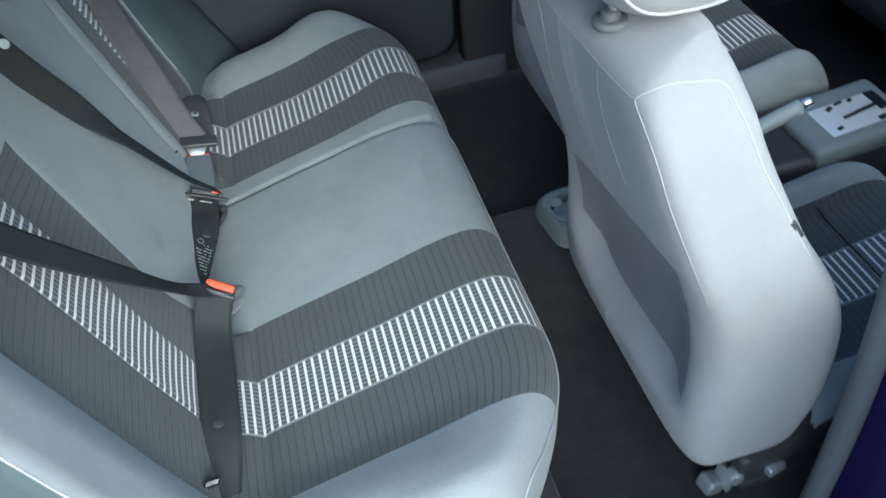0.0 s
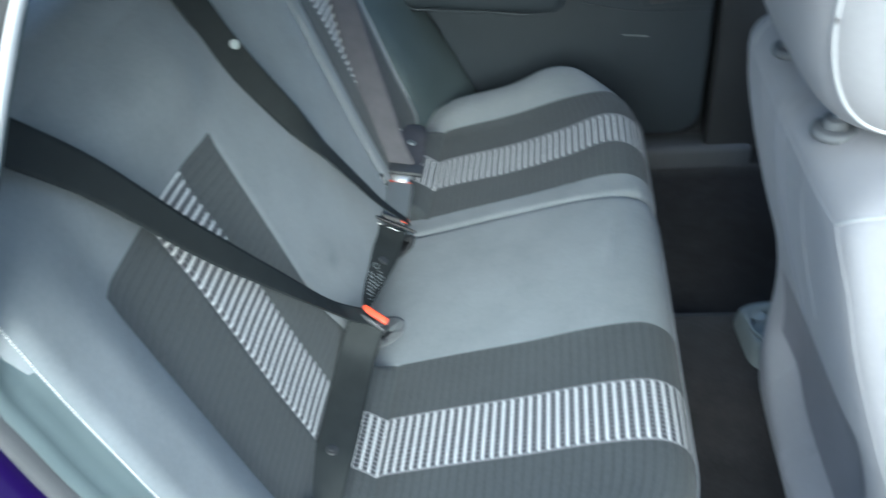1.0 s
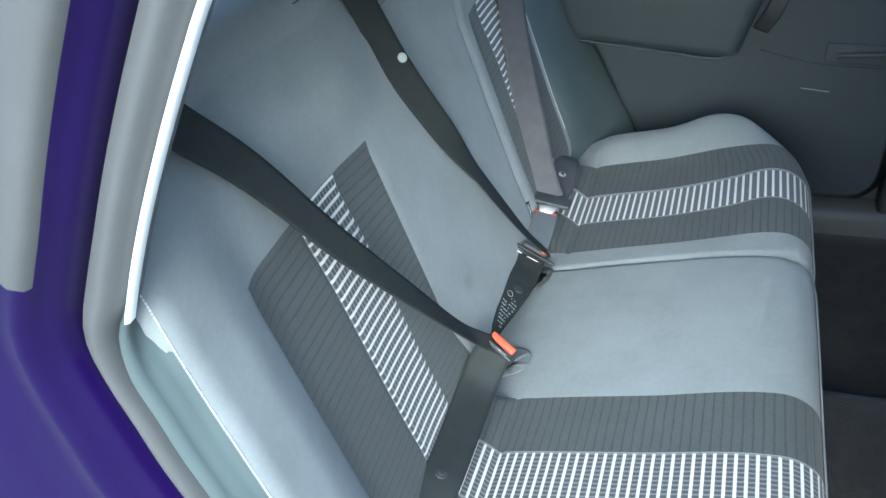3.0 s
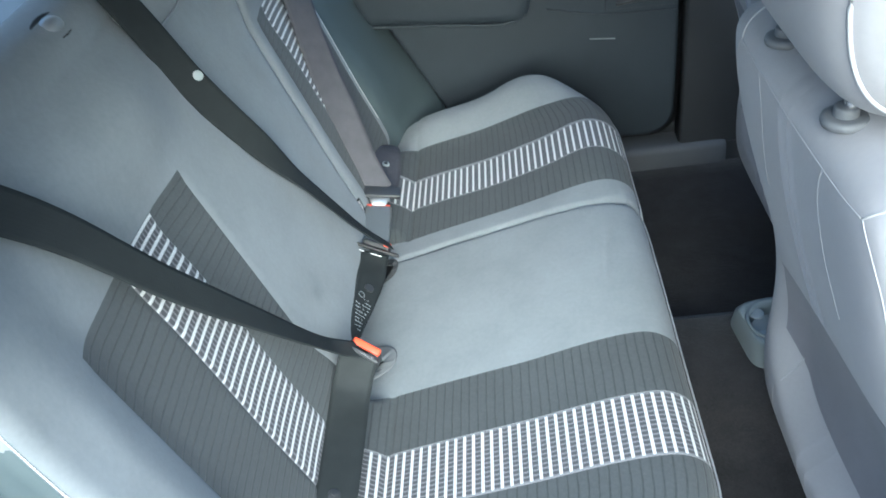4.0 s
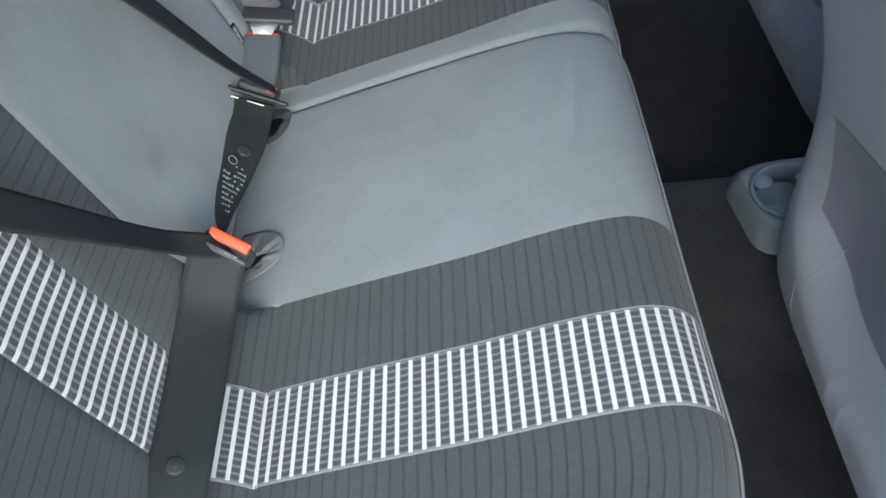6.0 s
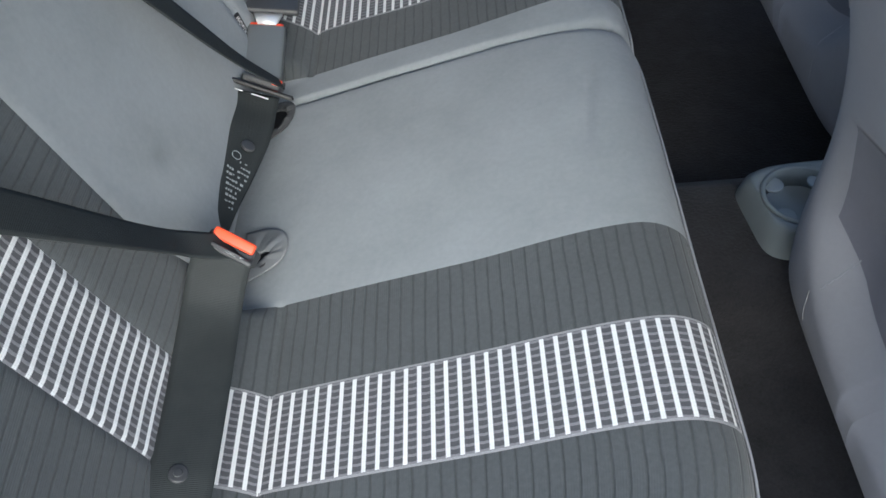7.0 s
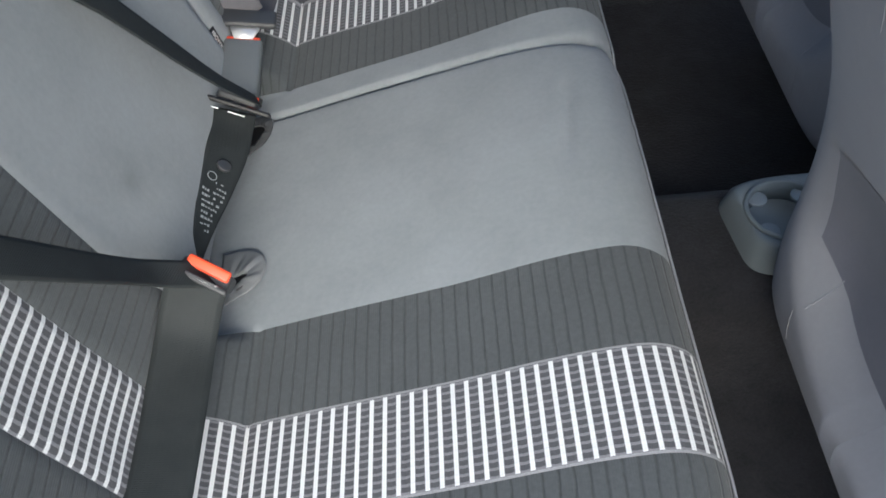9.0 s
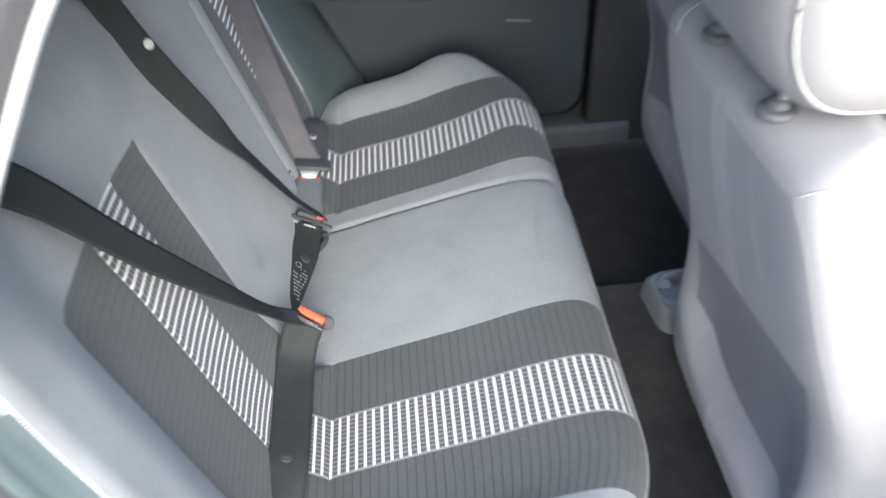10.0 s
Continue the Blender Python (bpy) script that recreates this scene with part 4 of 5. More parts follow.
    made.append(part("cushion_base", box(0.46 if near else 0.43, 0.42, 0.11, pose(0.93 if near else 0.91, y, 0.395), 0.03, 3), PLASTIC_DARK, ob))
    made.append(part("seat_frame", box(0.42, 0.40, 0.07, pose(0.90, y, 0.325), 0.01), PLASTIC_DARK, ob))
    for side in (-1, 1):
        rail = part("seat_rail", box(0.54, 0.035, 0.035, pose(0.97, y + side * 0.18, 0.268), 0.004), PLASTIC_DARK, ob, "black steel floor rail")
        made.append(rail)
        if near and side < 0:
            made.append(part("rail_bracket", box(0.034, 0.034, 0.030, pose(0.656, y - 0.178, 0.287, 0, 25, 12), 0.008, 3), STEEL_DULL, rail, "dull steel bracket"))
            made.append(part("rail_bracket", box(0.046, 0.026, 0.030, pose(0.702, y - 0.186, 0.308, 0, 8, 14), 0.008, 3), STEEL_DULL, rail))
            made.append(part("rail_clip", box(0.010, 0.036, 0.038, pose(0.677, y - 0.182, 0.300, 0, 15, 12), 0.003), STEEL_DULL, rail))
            made.append(part("rail_clip", box(0.034, 0.020, 0.020, pose(0.752, y - 0.200, 0.318, 0, 0, 12), 0.005), STEEL_DULL, rail))
    if near:
        made.append(part("side_tag", box(0.014, 0.004, 0.030, pose(0.652, y - 0.238, 0.902, 0, -30, 0), 0.001), PLASTIC_DARK, ob, "small dark cloth tag"))
    for w in made:
        w.matrix_parent_inverse = inverse if w.parent == ob else Matrix.Identity(4)
    ob.location.x += dx
    return ob


front_seat(-0.460, True)
front_seat(0.283, False, 0.13)


# ---- console on the tunnel ----
def outline(x0, x1, y0, y1, r, z, n=96):
    cx, cy, hx, hy = (x0 + x1) / 2, (y0 + y1) / 2, (x1 - x0) / 2, (y1 - y0) / 2
    pts = []
    for k in range(n):
        a = 2 * math.pi * k / n
        c, s = math.cos(a), math.sin(a)
        pts.append(Vector((cx + hx * math.copysign(abs(c) ** r, c), cy + hy * math.copysign(abs(s) ** r, s), z)))
    return pts


def slant(row):
    """The console's end wall runs a little askew."""
    return [Vector((p.x - 0.12 * (p.y + 0.09) * ease(0.66, 0.57, p.x) if p.x < 0.66 else p.x, p.y, p.z)) for p in row]


CUP = Vector((0.637, -0.087, 0.452))
console = thing("console", "grey plastic console end with a round cup holder", "console", at=(0.65, YC, 0.38))
inv = Matrix.Translation(-console.location)
ring = lambda r, z: [Vector((CUP.x + r * math.cos(2 * math.pi * k / 48), CUP.y + r * math.sin(2 * math.pi * k / 48), z)) for k in range(48)]
rows = [slant(outline(0.580, 0.93, -0.152, 0.000, 0.30, 0.372)), slant(outline(0.579, 0.93, -0.154, -0.006, 0.30, 0.405)), slant(outline(0.580, 0.93, -0.155, -0.016, 0.34, 0.438)), slant(outline(0.583, 0.92, -0.154, -0.022, 0.38, 0.449)), slant(outline(0.585, 0.90, -0.151, -0.027, 0.42, 0.453))]
# the deck runs from the outline in to the cup's hole
hole = []
for p in rows[-1]:
    a = math.atan2(p.y - CUP.y, p.x - CUP.x)
    hole.append(Vector((CUP.x + 0.0535 * math.cos(a), CUP.y + 0.0535 * math.sin(a), 0.453)))
inner = [[Vector((CUP.x + (h.x - CUP.x) * f, CUP.y + (h.y - CUP.y) * f, z)) for h in hole] for f, z in ((0.96, 0.449), (0.92, 0.438), (0.88, 0.420), (0.01, 0.417))]
body = part("console_body", sheet(rows + [hole] + inner, closed_v=True), PLASTIC_GREY, console)
lip = part("cup_ring", sheet([ring(0.0525, 0.4525), ring(0.0515, 0.456), ring(0.0490, 0.457), ring(0.0475, 0.455), ring(0.0465, 0.425)], closed_v=True), PLASTIC_GREY, console, "grey plastic cup holder ring", solid=0.001)
pieces = [body, lip]
for k in range(4):
    a = radians(45 + 90 * k)
    pieces.append(part("cup_tab", disc(0.013, 0.004, pose(CUP.x + 0.040 * math.cos(a), CUP.y + 0.040 * math.sin(a), 0.446, 0, 0, 0), 16, 0.001), CUP_RUBBER, console, "grey rubber cup tab"))
pieces.append(part("console_wall", box(0.40, 0.16, 0.10, pose(1.08, YC, 0.43), 0.02), PLASTIC_DARK, console))
pieces.append(part("gear_plate", box(0.15, 0.10, 0.016, pose(1.225, YC - 0.01, 0.501, 0, -6, 0), 0.006, 3), GEAR_PLATE, console, "shiny silver gear selector plate"))
for gx, gy, gl, gw, ga in ((1.245, -0.010, 0.090, 0.008, 8), (1.283, 0.004, 0.020, 0.060, 0), (1.192, 0.022, 0.014, 0.010, 30), (1.216, 0.030, 0.018, 0.006, 10), (1.240, 0.028, 0.010, 0.008, 40), (1.178, -0.040, 0.012, 0.008, 20), (1.262, -0.048, 0.016, 0.010, 15)):
    pieces.append(part("gear_slot", box(gl, gw, 0.004, pose(gx, YC + gy, 0.5096 + (gx - 1.225) * 0.105, 0, -6, ga), 0.001), PLASTIC_BLACK, console, "black gear gate"))
pieces.append(part("gear_surround", box(0.22, 0.17, 0.05, pose(1.21, YC, 0.482, 0, -6, 0), 0.02, 4), PLASTIC_GREY, console, "grey gear surround"))
for w in pieces:
    w.matrix_parent_inverse = inv
lever = thing("handbrake", "grey handbrake lever with a chrome button", "handbrake", at=(0.95, YC, 0.46))
for w in (part("grip", tube([(0.86, YC, 0.475), (0.95, YC, 0.50), (1.05, YC, 0.535), (1.105, YC, 0.552)], 0.016, 12, flat=1.0), PLASTIC_PALE, lever), part("button", disc(0.010, 0.02, pose(1.117, YC, 0.556, 0, 72, 0)), CHROME, lever, "chrome release button")):
    w.matrix_parent_inverse = Matrix.Translation(-lever.location)


# ---- rear belts and buckles ----
def tongue_plate(m):
    """A steel plate that narrows into the buckle's mouth."""
    bm = bmesh.new()
    low = [bm.verts.new(m @ Vector((x, y, -0.002))) for x, y in ((-0.012, -0.012), (0.012, -0.012), (0.020, 0.012), (-0.020, 0.012))]
    top = [bm.verts.new(m @ Vector((x, y, 0.002))) for x, y in ((-0.012, -0.012), (0.012, -0.012), (0.020, 0.012), (-0.020, 0.012))]
    bm.faces.new(low[::-1])
    bm.faces.new(top)
    for k in range(4):
        bm.faces.new((low[k], low[(k + 1) % 4], top[(k + 1) % 4], top[k]))
    return bm


def buckle(label, end, axis, across, tongue_wide, far=False, long=0.05, key=0.044, shift=0.0, thick=0.026, tall=0.0145):
    """A belt buckle: end: middle of its mouth; axis: out of the mouth; across: along its width."""
    ob = thing("belt_buckle", label, "belt buckle", "rear belt buckles", at=end)
    a = Vector(axis).normalized()
    w = (Vector(across) - Vector(across).dot(a) * a).normalized()
    n = w.cross(a)
    if n.z < 0:
        n = -n
    m = Matrix((w, a, n)).transposed().to_4x4()
    m.translation = Vector(end)

    def at(x, y, z):
        return m @ Matrix.Translation((x, y, z))
    parts = [part("housing", box(0.050, long, thick, at(0, -long / 2, -0.004 - (0.026 - thick) / 4), 0.005, 3), BUCKLE_GREY if far else PLASTIC_DARK, ob),
             part("button", box(key, 0.008, tall, at(shift, 0.0015, 0.000), 0.003, 3), ORANGE, ob, "orange release button")]
    if far:
        parts.append(part("tongue", tongue_plate(at(0, 0.012, 0.008)), TONGUE_STEEL, ob, "bright steel belt tongue"))
        parts.append(part("tongue_grip", box(tongue_wide, 0.030, 0.010, at(0, 0.036, 0.011), 0.0045, 3), PLASTIC_DARK, ob, "black plastic tongue grip"))
    else:
        parts.append(part("tongue", box(0.030, 0.02, 0.003, at(0, 0.006, -0.012), 0.001), PLASTIC_DARK if key > 0.03 else PLASTIC_BLACK, ob, "dark steel belt tongue" if key > 0.03 else "black belt tongue"))
        bar = part("tongue_grip", box(tongue_wide * (0.62 if key > 0.03 else 1.0), 0.010, 0.006, at(0.007 if key > 0.03 else -0.008, 0.010 if key > 0.03 else 0.013, -0.014 if key > 0.03 else -0.012), 0.0028, 3), PLASTIC_DARK if key > 0.03 else PLASTIC_BLACK, ob, "black plastic tongue grip")
        parts.append(bar)
        parts.append(part("steel_edge" if key > 0.03 else "grip_edge", tube([m @ Vector((-0.004, 0.014, -0.0125)), m @ Vector((0.008, 0.0145, -0.0125)), m @ Vector((tongue_wide / 2 - 0.007, 0.012, -0.0125))], 0.0014, 8), STEEL_DULL if key > 0.03 else PLASTIC_BLACK, ob, "bare steel edge" if key > 0.03 else ""))
    for q in parts:
        q.matrix_parent_inverse = Matrix.Translation(-ob.location)
    return ob, m


buckle("black belt buckle with orange button in the cushion's slot", (-0.016, -0.300, 0.681), (0.20, -0.58, 0.80), (0.744, -0.127, -0.658), 0.066, key=0.043, shift=0.001, thick=0.017, tall=0.0112)
mid_buckle, MB = buckle("black belt buckle with orange button between the seats", (-0.036, 0.004, 0.643), (0.10, -0.80, 0.58), (0.91, -0.13, -0.39), 0.104, key=0.013, shift=0.019, thick=0.015, tall=0.008)
buckle("grey belt buckle with red edge and bright tongue", (-0.046, 0.122, 0.634), (-0.02, 0.98, 0.08), (0.96, 0.03, -0.20), 0.082, True, 0.105)
for x in (-0.062, -0.030):
    q = part("tongue_slot", box(0.021, 0.0035, 0.0015, MB @ Matrix.Translation((x + 0.036, 0.0185, -0.021)), 0.0005), WHITE_PRINT, mid_buckle, "pale slot edge")
    q.matrix_parent_inverse = Matrix.Translation(-mid_buckle.location)


def seat_belt(label, runs, extras, cloth=None, wide=0.047, lap=0.056, narrow=0.6):
    ob = thing("rear_seat_belt", label, "seat belt", "rear seat belts", at=runs[0][1][-1])
    made = [part(name, ribbon(pts, acs, wide if name == "shoulder_belt" else max(wide, lap), 0.0013, 60, 0.22 if "label" in text else narrow if name == "shoulder_belt" else 1.0), (cloth or WEBBING), ob, text) for name, pts, acs, text in runs]
    for name, bm, mat, text in extras:
        made.append(part(name, bm, mat, ob, text))
    for q in made:
        q.matrix_parent_inverse = Matrix.Translation(-ob.location)
    return ob, made


LAP = [(-0.024, -0.319, 0.681), (-0.034, -0.330, 0.660), (-0.0415, -0.352, 0.641), (-0.0435, -0.40, 0.633), (-0.0435, -0.46, 0.631), (-0.044, -0.52, 0.630), (-0.050, -0.572, 0.617), (-0.060, -0.625, 0.590)]
seat_belt("black webbing rear seat belt fastened across the wide backrest", [
    ("shoulder_belt", [(-0.245, -0.735, 1.33), (-0.200, -0.633, 1.193), (-0.172, -0.573, 1.109), (-0.133, -0.500, 0.978), (-0.085, -0.395, 0.815), (-0.056, -0.336, 0.725), (-0.033, -0.316, 0.694), (-0.014, -0.300, 0.674)],
     [(0.12, 0.80, 0.52), (0.05, 0.83, 0.51), (0.0, 0.84, 0.5), (-0.08, 0.85, 0.5), (-0.12, 0.85, 0.5), (-0.3, 0.75, 0.5), (-0.55, 0.5, 0.6), (-0.65, 0.3, 0.65)], ""),
    ("lap_belt", LAP, [(0.744, -0.127, -0.658), (0.84, -0.09, -0.50), (0.93, -0.06, -0.34)] + [(0.97, -0.05, -0.24)] * 3 + [(0.85, 0.1, -0.5), (0.6, 0.1, -0.8)], "")],
    [("belt_stud", disc(0.0085, 0.004, Matrix.Translation((-0.046, -0.514, 0.6315)) @ pose(0, 0, 0, 0, 20, 0), 20), PLASTIC_DARK, "black round belt stud"),
     ("stud_dimple", disc(0.004, 0.002, Matrix.Translation((-0.0455, -0.514, 0.6338)) @ pose(0, 0, 0, 0, 20, 0), 12, 0.0005), PLASTIC_DARK, ""),
     ("anchor_bolt", disc(0.014, 0.012, Matrix.Translation((-0.055, -0.628, 0.592)) @ pose(0, 0, 0, 40, 20, 0), 20, 0.003), CHROME, "shiny anchor bolt")])
mid_belt, _ = seat_belt("black webbing middle rear seat belt hanging across the backrest", [
    ("shoulder_belt", [(-0.230, -0.240, 1.26), (-0.200, -0.207, 1.150), (-0.172, -0.187, 1.057), (-0.136, -0.138, 0.942), (-0.106, -0.086, 0.841), (-0.050, -0.028, 0.70), (-0.010, -0.012, 0.643)],
     [(0.2, 0.9, 0.4), (0.3, 0.8, 0.35), (0.5, 0.62, 0.25), (0.42, 0.66, 0.2), (-0.15, 0.78, 0.18), (-0.25, 0.8, 0.2), (-0.40, 0.72, 0.0)], ""),
    ("lap_belt", [(-0.043, -0.014, 0.634), (-0.044, -0.04, 0.630), (-0.043, -0.08, 0.629), (-0.048, -0.13, 0.627), (-0.054, -0.19, 0.625), (-0.060, -0.25, 0.615)],
     [(0.9, 0.0, -0.40), (0.85, 0.0, -0.5), (0.8, 0.0, -0.6), (0.7, 0.0, -0.7), (0.45, 0.0, -0.85), (0.2, 0.0, -0.95)], "black webbing with a printed label")],
    [("belt_stud", disc(0.007, 0.003, Matrix.Translation((-0.166, -0.183, 1.073)) @ pose(0, 0, 0, 34, 50, 0), 16), PLASTIC_PALE, "small pale belt stud"),
     ("belt_rivet", disc(0.0085, 0.004, Matrix.Translation((-0.042, -0.106, 0.630)) @ pose(0, 0, 0, 0, 38, 0), 16), PLASTIC_DARK, "black round belt stud")])
seat_belt("grey webbing rear seat belt fastened across the narrow backrest", [
    ("shoulder_belt", [(-0.215, 0.525, 1.28), (-0.175, 0.420, 1.110), (-0.146, 0.326, 0.970), (-0.121, 0.270, 0.880), (-0.095, 0.227, 0.780), (-0.072, 0.189, 0.692), (-0.050, 0.164, 0.643)],
     [(0.5, 0.80, -0.30)] * 3 + [(0.6, 0.7, -0.3), (0.7, 0.62, -0.30), (0.85, 0.3, -0.25), (0.95, 0.05, -0.15)], ""),
    ("lap_belt", [(-0.050, 0.19, 0.632), (-0.046, 0.24, 0.630), (-0.047, 0.29, 0.632), (-0.055, 0.36, 0.628), (-0.075, 0.43, 0.60)], [(0.93, 0.0, -0.35)] * 5, "")],
    [("belt_stud", disc(0.0078, 0.004, Matrix.Translation((-0.045, 0.281, 0.6345)) @ pose(0, 0, 0, 0, 20, 0), 20), PLASTIC_PALE, "pale round belt stud"),
     ("stud_dimple", disc(0.0042, 0.002, Matrix.Translation((-0.0444, 0.281, 0.6366)) @ pose(0, 0, 0, 0, 20, 0), 14, 0.0005), PLASTIC_DARK, "dark stud middle")], WEBBING_GREY, 0.063, narrow=1.0)


# ---- small things ----
def lettering(text, size, m, mat, name, parent):
    cu = bpy.data.curves.new(name, "FONT")
    cu.body, cu.size, cu.extrude, cu.align_x, cu.align_y = text, size, 0.0002, "CENTER", "CENTER"
    tmp = bpy.data.objects.new(name, cu)
    me = bpy.data.meshes.new_from_object(tmp)
    bpy.data.objects.remove(tmp)
    me.transform(m)
    me.materials.append(mat)
    ob = new(name, me)
    ob.parent = parent
    ob.matrix_parent_inverse = Matrix.Translation(-parent.location)
    return ob


def frame_of(origin, right, up):
    r = Vector(right).normalized()
    u = (Vector(up) - Vector(up).dot(r) * r).normalized()
    m = Matrix((r, u, r.cross(u))).transposed().to_4x4()
    m.translation = Vector(origin)
    return m


def cloth_tag(at, right, up):
    ob = thing("cloth_tag", "small black cloth tag with white lettering in the seat gap", "tag", "seat anchor tags", at=at)
    m = frame_of(at, right, up)
    q = part("tag", box(0.032, 0.014, 0.002, m, 0.0006), PLASTIC_BLACK, ob)
    q.matrix_parent_inverse = Matrix.Translation(-ob.location)
    lettering("ISOFIX", 0.0085, m @ Matrix.Translation((0, 0, 0.0012)), WHITE_PRINT, "lettering", ob)
    return ob


cloth_tag((-0.058, -0.612, 0.640), (0.45, 0.55, -0.70), (0.5, 0.55, 0.65))
cloth_tag((-0.073, 0.104, 0.655), (0.28, -0.15, -0.95), (0.3, 0.9, -0.1))

# printed label on the middle belt: unreadable rows
lab = frame_of((-0.0500, -0.158, 0.6285), (0.66, 0.0, -0.74), (0.10, 1.0, 0.03))
rng = random.Random(7)
for k in range(10):
    y = 0.026 - 0.0075 * k
    half = 0.017 * (0.95 - 0.075 * k)
    x = -half
    while x < half:
        w = rng.uniform(0.0014, 0.0040)
        if rng.random() < 0.78 and not (k < 2 and x < 0):
            h = rng.choice((0.0016, 0.0024, 0.0030))
            q = part("print_bar", box(min(w, half - x + 0.0008), h, 0.0004, lab @ Matrix.Translation((x + w / 2, y + rng.uniform(-0.0006, 0.0006), 0.0005)), 0), PRINT_GREY, mid_belt, "", smooth=False)
            q.matrix_parent_inverse = Matrix.Translation(-mid_belt.location)
        x += w + 0.0010
q = part("print_ring", tube([lab @ Vector((-0.006 + 0.0055 * math.cos(k), 0.032 + 0.0055 * math.sin(k), 0.0008)) for k in (2 * math.pi * i / 16 for i in range(17))], 0.0005, 5, 34), PRINT_GREY, mid_belt)
q.matrix_parent_inverse = Matrix.Translation(-mid_belt.location)

# cloth collars round the slots in which the buckles sit
def buckle_pouch(label, outer, inner, rise, cloth):
    """A raised collar of cloth from the outer line on the cushion up to the inner lip, round a dark slot."""
    mid = Vector(((outer[0][0] + outer[-1][0]) / 2, (outer[0][1] + outer[-1][1]) / 2, 0.555))
    ob = thing("buckle_pouch", label, "seat pouch", "buckle pouches", at=mid)

    def on(x, y, up):
        return Vector((x, y, 0.5672 + 0.25 * min(x, 0.03) + up))
    n = 40
    o = spline([(x, y, 0) for x, y in outer], n)[0]
    i = spline([(x, y, 0) for x, y in inner], n)[0]
    rows, uv = [], []
    for k in range(n):
        ends = math.sin(math.pi * k / (n - 1)) ** 0.5
        fold = 0.0016 * math.sin(0.55 * k) + 0.0011 * math.sin(1.3 * k + 1)
        row = []
        for j in range(9):
            f = j / 8
            p = o[k].lerp(i[k], f)
            up = 0.0006 + ends * (rise + fold) * (math.sin(f * math.pi * 0.62) if f < 0.8 else math.sin(0.8 * math.pi * 0.62) - 2.2 * (f - 0.8))
            row.append(on(p.x, p.y, up))
        rows.append(row)
        uv.append([(0.003 * k, 0.002 * j) for j in range(9)])
    made = [part("collar", sheet(rows, uv), cloth, ob, solid=0.0015)]
    # no hole is cut: a flat black face stands for the darkness inside
    hole = bmesh.new()
    hole.faces.new([hole.verts.new(on(p.x, p.y, 0.0012)) for p in i])
    made.append(part("slot", hole, PLASTIC_BLACK, ob, "black face for the slot's darkness", smooth=False))
    # a dark tube laid on the collar stands for the shade in its fold
    fold_line = [on(o[k].lerp(i[k], 0.55).x, o[k].lerp(i[k], 0.55).y, rise * 0.92 + 0.0006) for k in (24, 27, 30, 33)]
    made.append(part("crease", tube(fold_line, 0.0011, 6, 20), POUCH_SHADE, ob, "dark tube for the shade of a fold"))
    for q in made:
        q.matrix_parent_inverse = Matrix.Translation(-ob.location)
    return ob


# grey cloth darkened in its colour for the shade under the middle buckle
POUCH_SHADE = woven_cloth("shaded_pouch_cloth", (0.055, 0.057, 0.060), 0.2)
# the seat's grey cloth, with the shadow round the near buckle in its colour
COLLAR_SHADE = woven_cloth("shaded_collar_cloth", (0.185, 0.192, 0.20), 0.1)
buckle_pouch("grey cloth collar round the slot of the near buckle", ((-0.055, -0.174), (-0.022, -0.177), (-0.002, -0.194), (0.000, -0.220), (-0.015, -0.238), (-0.042, -0.250)),
             ((-0.052, -0.214), (-0.036, -0.214), (-0.022, -0.213), (-0.020, -0.217), (-0.030, -0.226), (-0.046, -0.234)), 0.0030, COLLAR_SHADE)
buckle_pouch("grey cloth collar in a shade-dark colour round the slot of the middle buckle", ((-0.055, 0.058), (-0.032, 0.058), (-0.018, 0.046), (-0.016, 0.026), (-0.024, 0.004), (-0.044, -0.012)),
             ((-0.052, 0.040), (-0.036, 0.040), (-0.026, 0.032), (-0.026, 0.020), (-0.034, 0.008), (-0.048, -0.002)), 0.004, POUCH_SHADE)

# backrest latch and belt outlet
latch = thing("backrest_latch", "chrome-rimmed release latch on the backrest top", "latch", at=(-0.256, -0.378, 1.203))
seat_m = pose(-0.256, -0.378, 1.2035, 0, 38, 0) @ Matrix.Diagonal((0.55, 1.5, 1, 1))
for q in (part("bezel", disc(0.022, 0.006, seat_m, 28, 0.002), CHROME, latch, "chrome bezel"), part("knob", disc(0.016, 0.010, seat_m, 28, 0.003), PLASTIC_DARK, latch, "dark oval knob")):
    q.matrix_parent_inverse = Matrix.Translation(-latch.location)


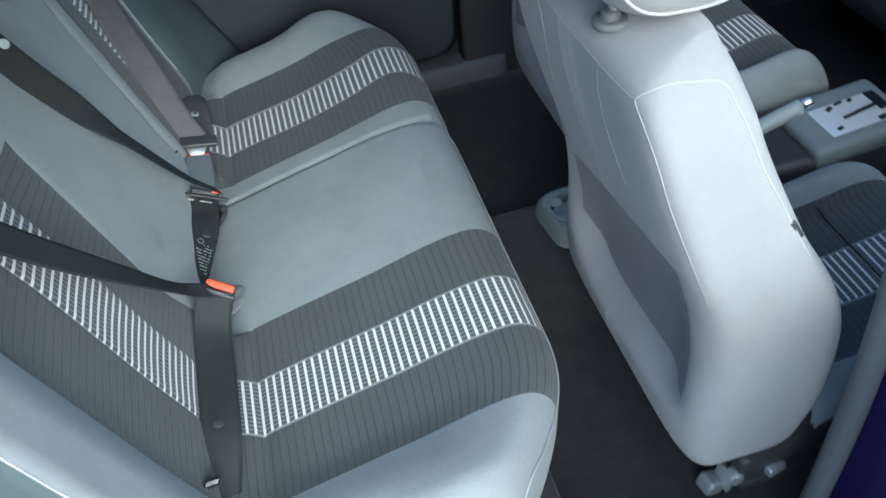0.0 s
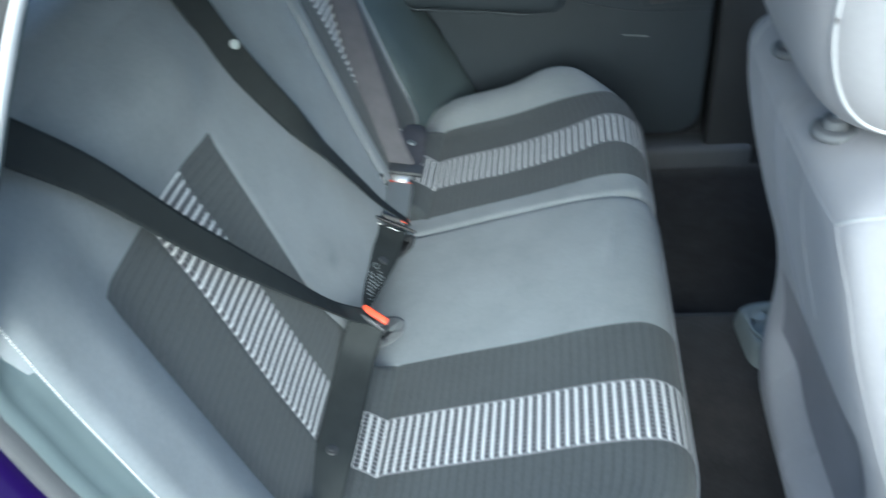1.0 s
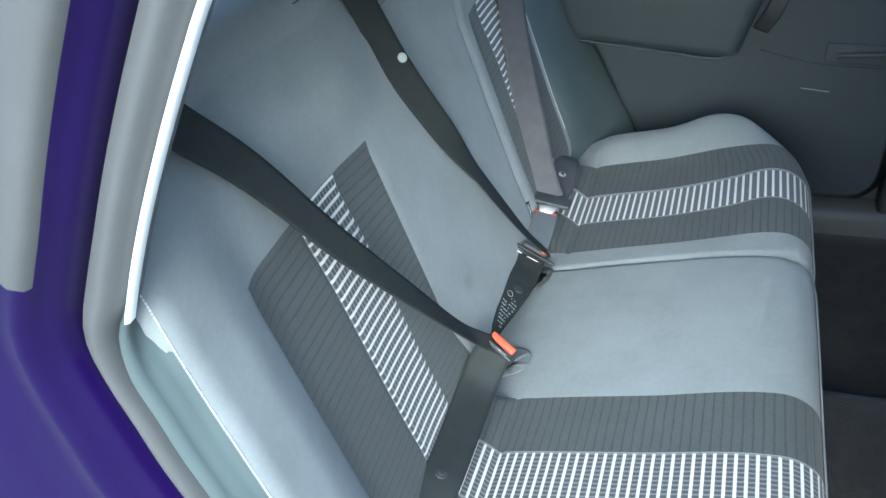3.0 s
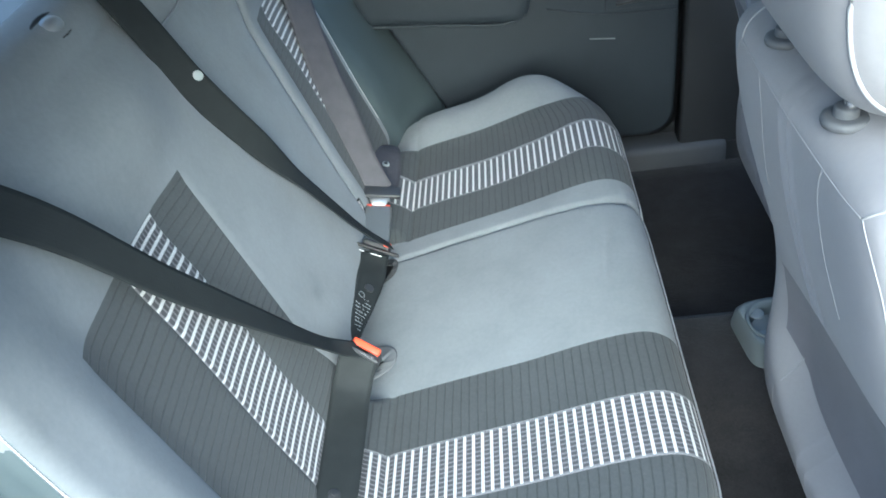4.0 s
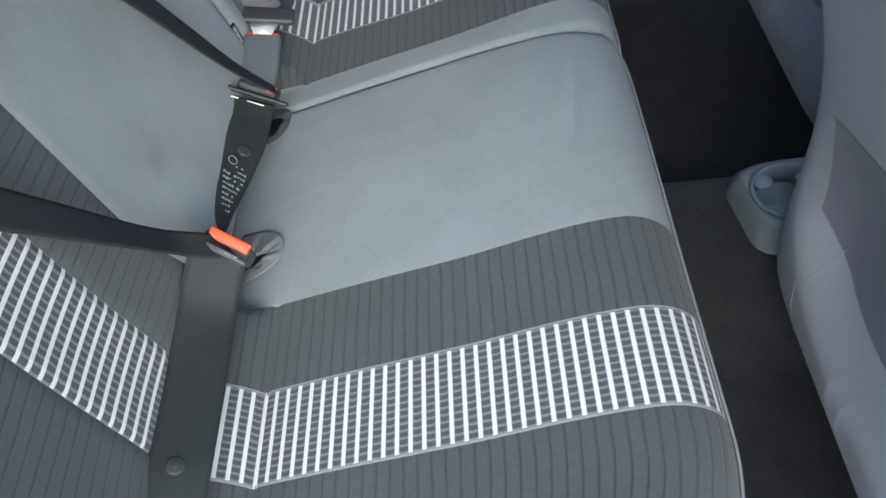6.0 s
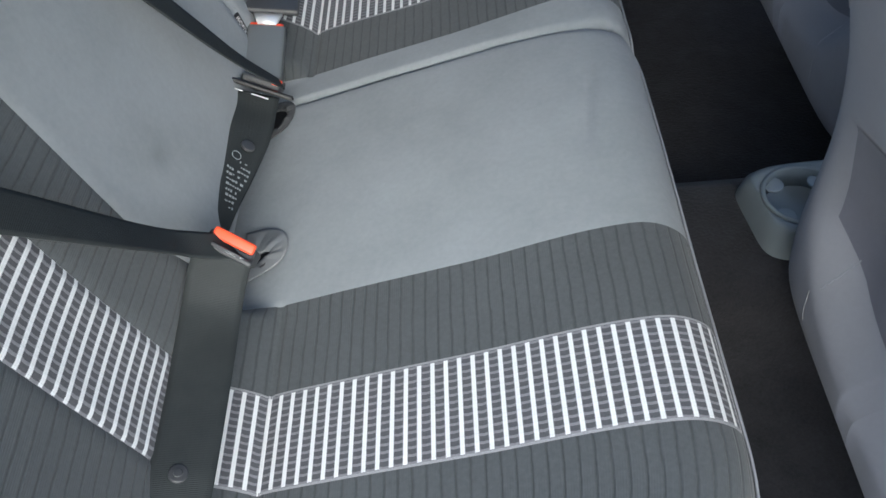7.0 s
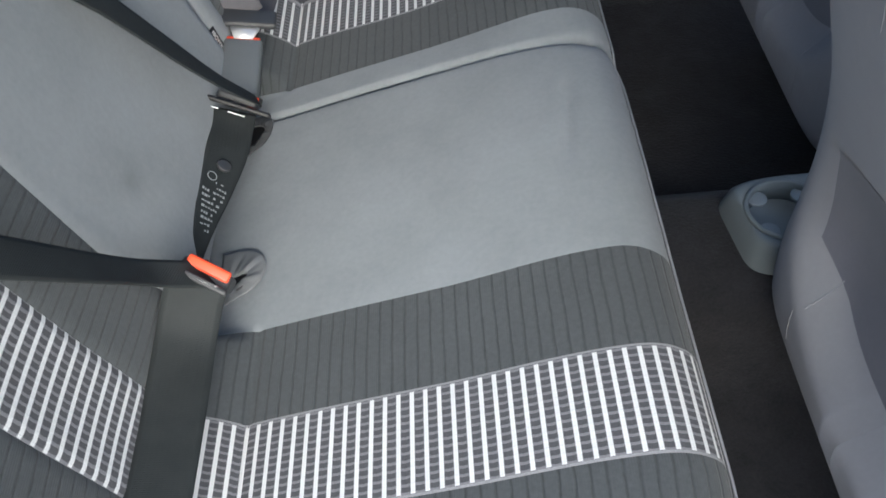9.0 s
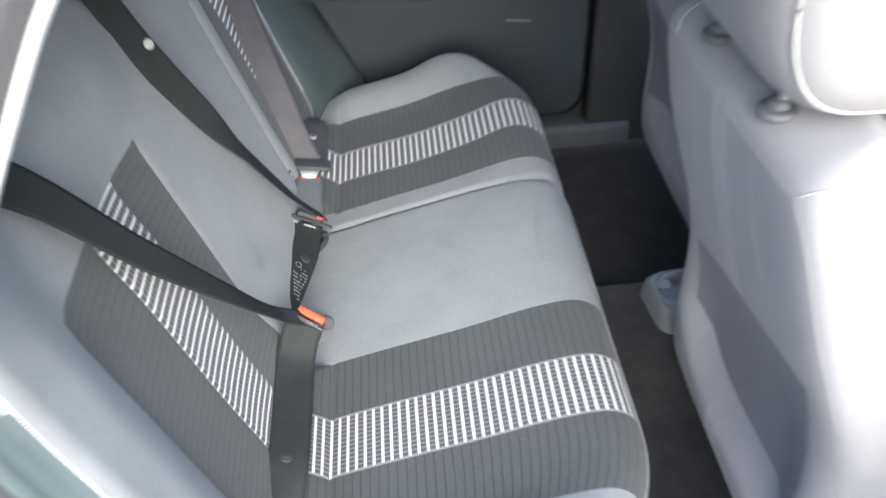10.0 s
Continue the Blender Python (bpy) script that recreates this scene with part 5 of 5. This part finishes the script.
# ---- lowered middle headrest and the backrest's release dome ----
pad_at = Matrix.Translation((-0.232, -0.118, 1.180)) @ pose(0, 0, 0, 0, -17, 0)


def rear_pad(u, q, grow=0.0):
    k = (1 - min(1.0, abs(u)) ** 3.0) ** 0.42
    c, d = math.cos(q), math.sin(q)
    return pad_at @ Vector(((0.030 * k + grow) * math.copysign(abs(c) ** 0.7, c), 0.095 * u, (0.055 * k + grow) * math.copysign(abs(d) ** 0.85, d)))


rear_head = thing("rear_headrest", "grey cloth rear headrest pushed down on the backrest", "headrest", at=(-0.232, -0.118, 1.125))
us = [math.sin(math.pi * (k / 28 - 0.5)) * 0.999 for k in range(29)]
bm = sheet([[rear_pad(u, 2 * math.pi * k / 40) for k in range(40)] for u in us], [[(0.19 * u, 0.005 * k) for k in range(40)] for u in us], closed_v=True)
bm.verts.ensure_lookup_table()
bm.faces.new([bm.verts[k] for k in range(40)])
bm.faces.new([bm.verts[len(bm.verts) - 1 - k] for k in range(40)])
rim = [rear_pad(math.sin(a) * 0.985, math.pi * 1.5 if math.cos(a) > 0 else math.pi * 0.5, 0.0) + Vector((0.012, 0, 0.004)) for a in (math.pi * (k / 20 - 0.5) for k in range(21))]
for q in (part("pad", bm, GREY, rear_head), part("rim_piping", tube(rim, 0.0016, 6, 60), PIPING, rear_head, "pale rim piping")):
    q.matrix_parent_inverse = Matrix.Translation(-rear_head.location)

dome_m = pose(-0.247, -0.320, 1.206, 0, 38, 0)
release = thing("release_dome", "shiny grey dome in a dark cup on the backrest top", "release button", at=(-0.247, -0.320, 1.206))
bm = bmesh.new()
bmesh.ops.create_uvsphere(bm, u_segments=24, v_segments=12, radius=0.017)
bmesh.ops.transform(bm, matrix=dome_m @ Matrix.Diagonal((0.75, 1.15, 0.7, 1)), verts=bm.verts)
for q in (part("dome", bm, STEEL_DULL, release, "shiny grey dome"), part("cup", disc(0.026, 0.006, dome_m @ Matrix.Diagonal((0.7, 1.45, 1, 1)), 32, 0.002), PLASTIC_BLACK, release, "dark cup")):
    q.matrix_parent_inverse = Matrix.Translation(-release.location)
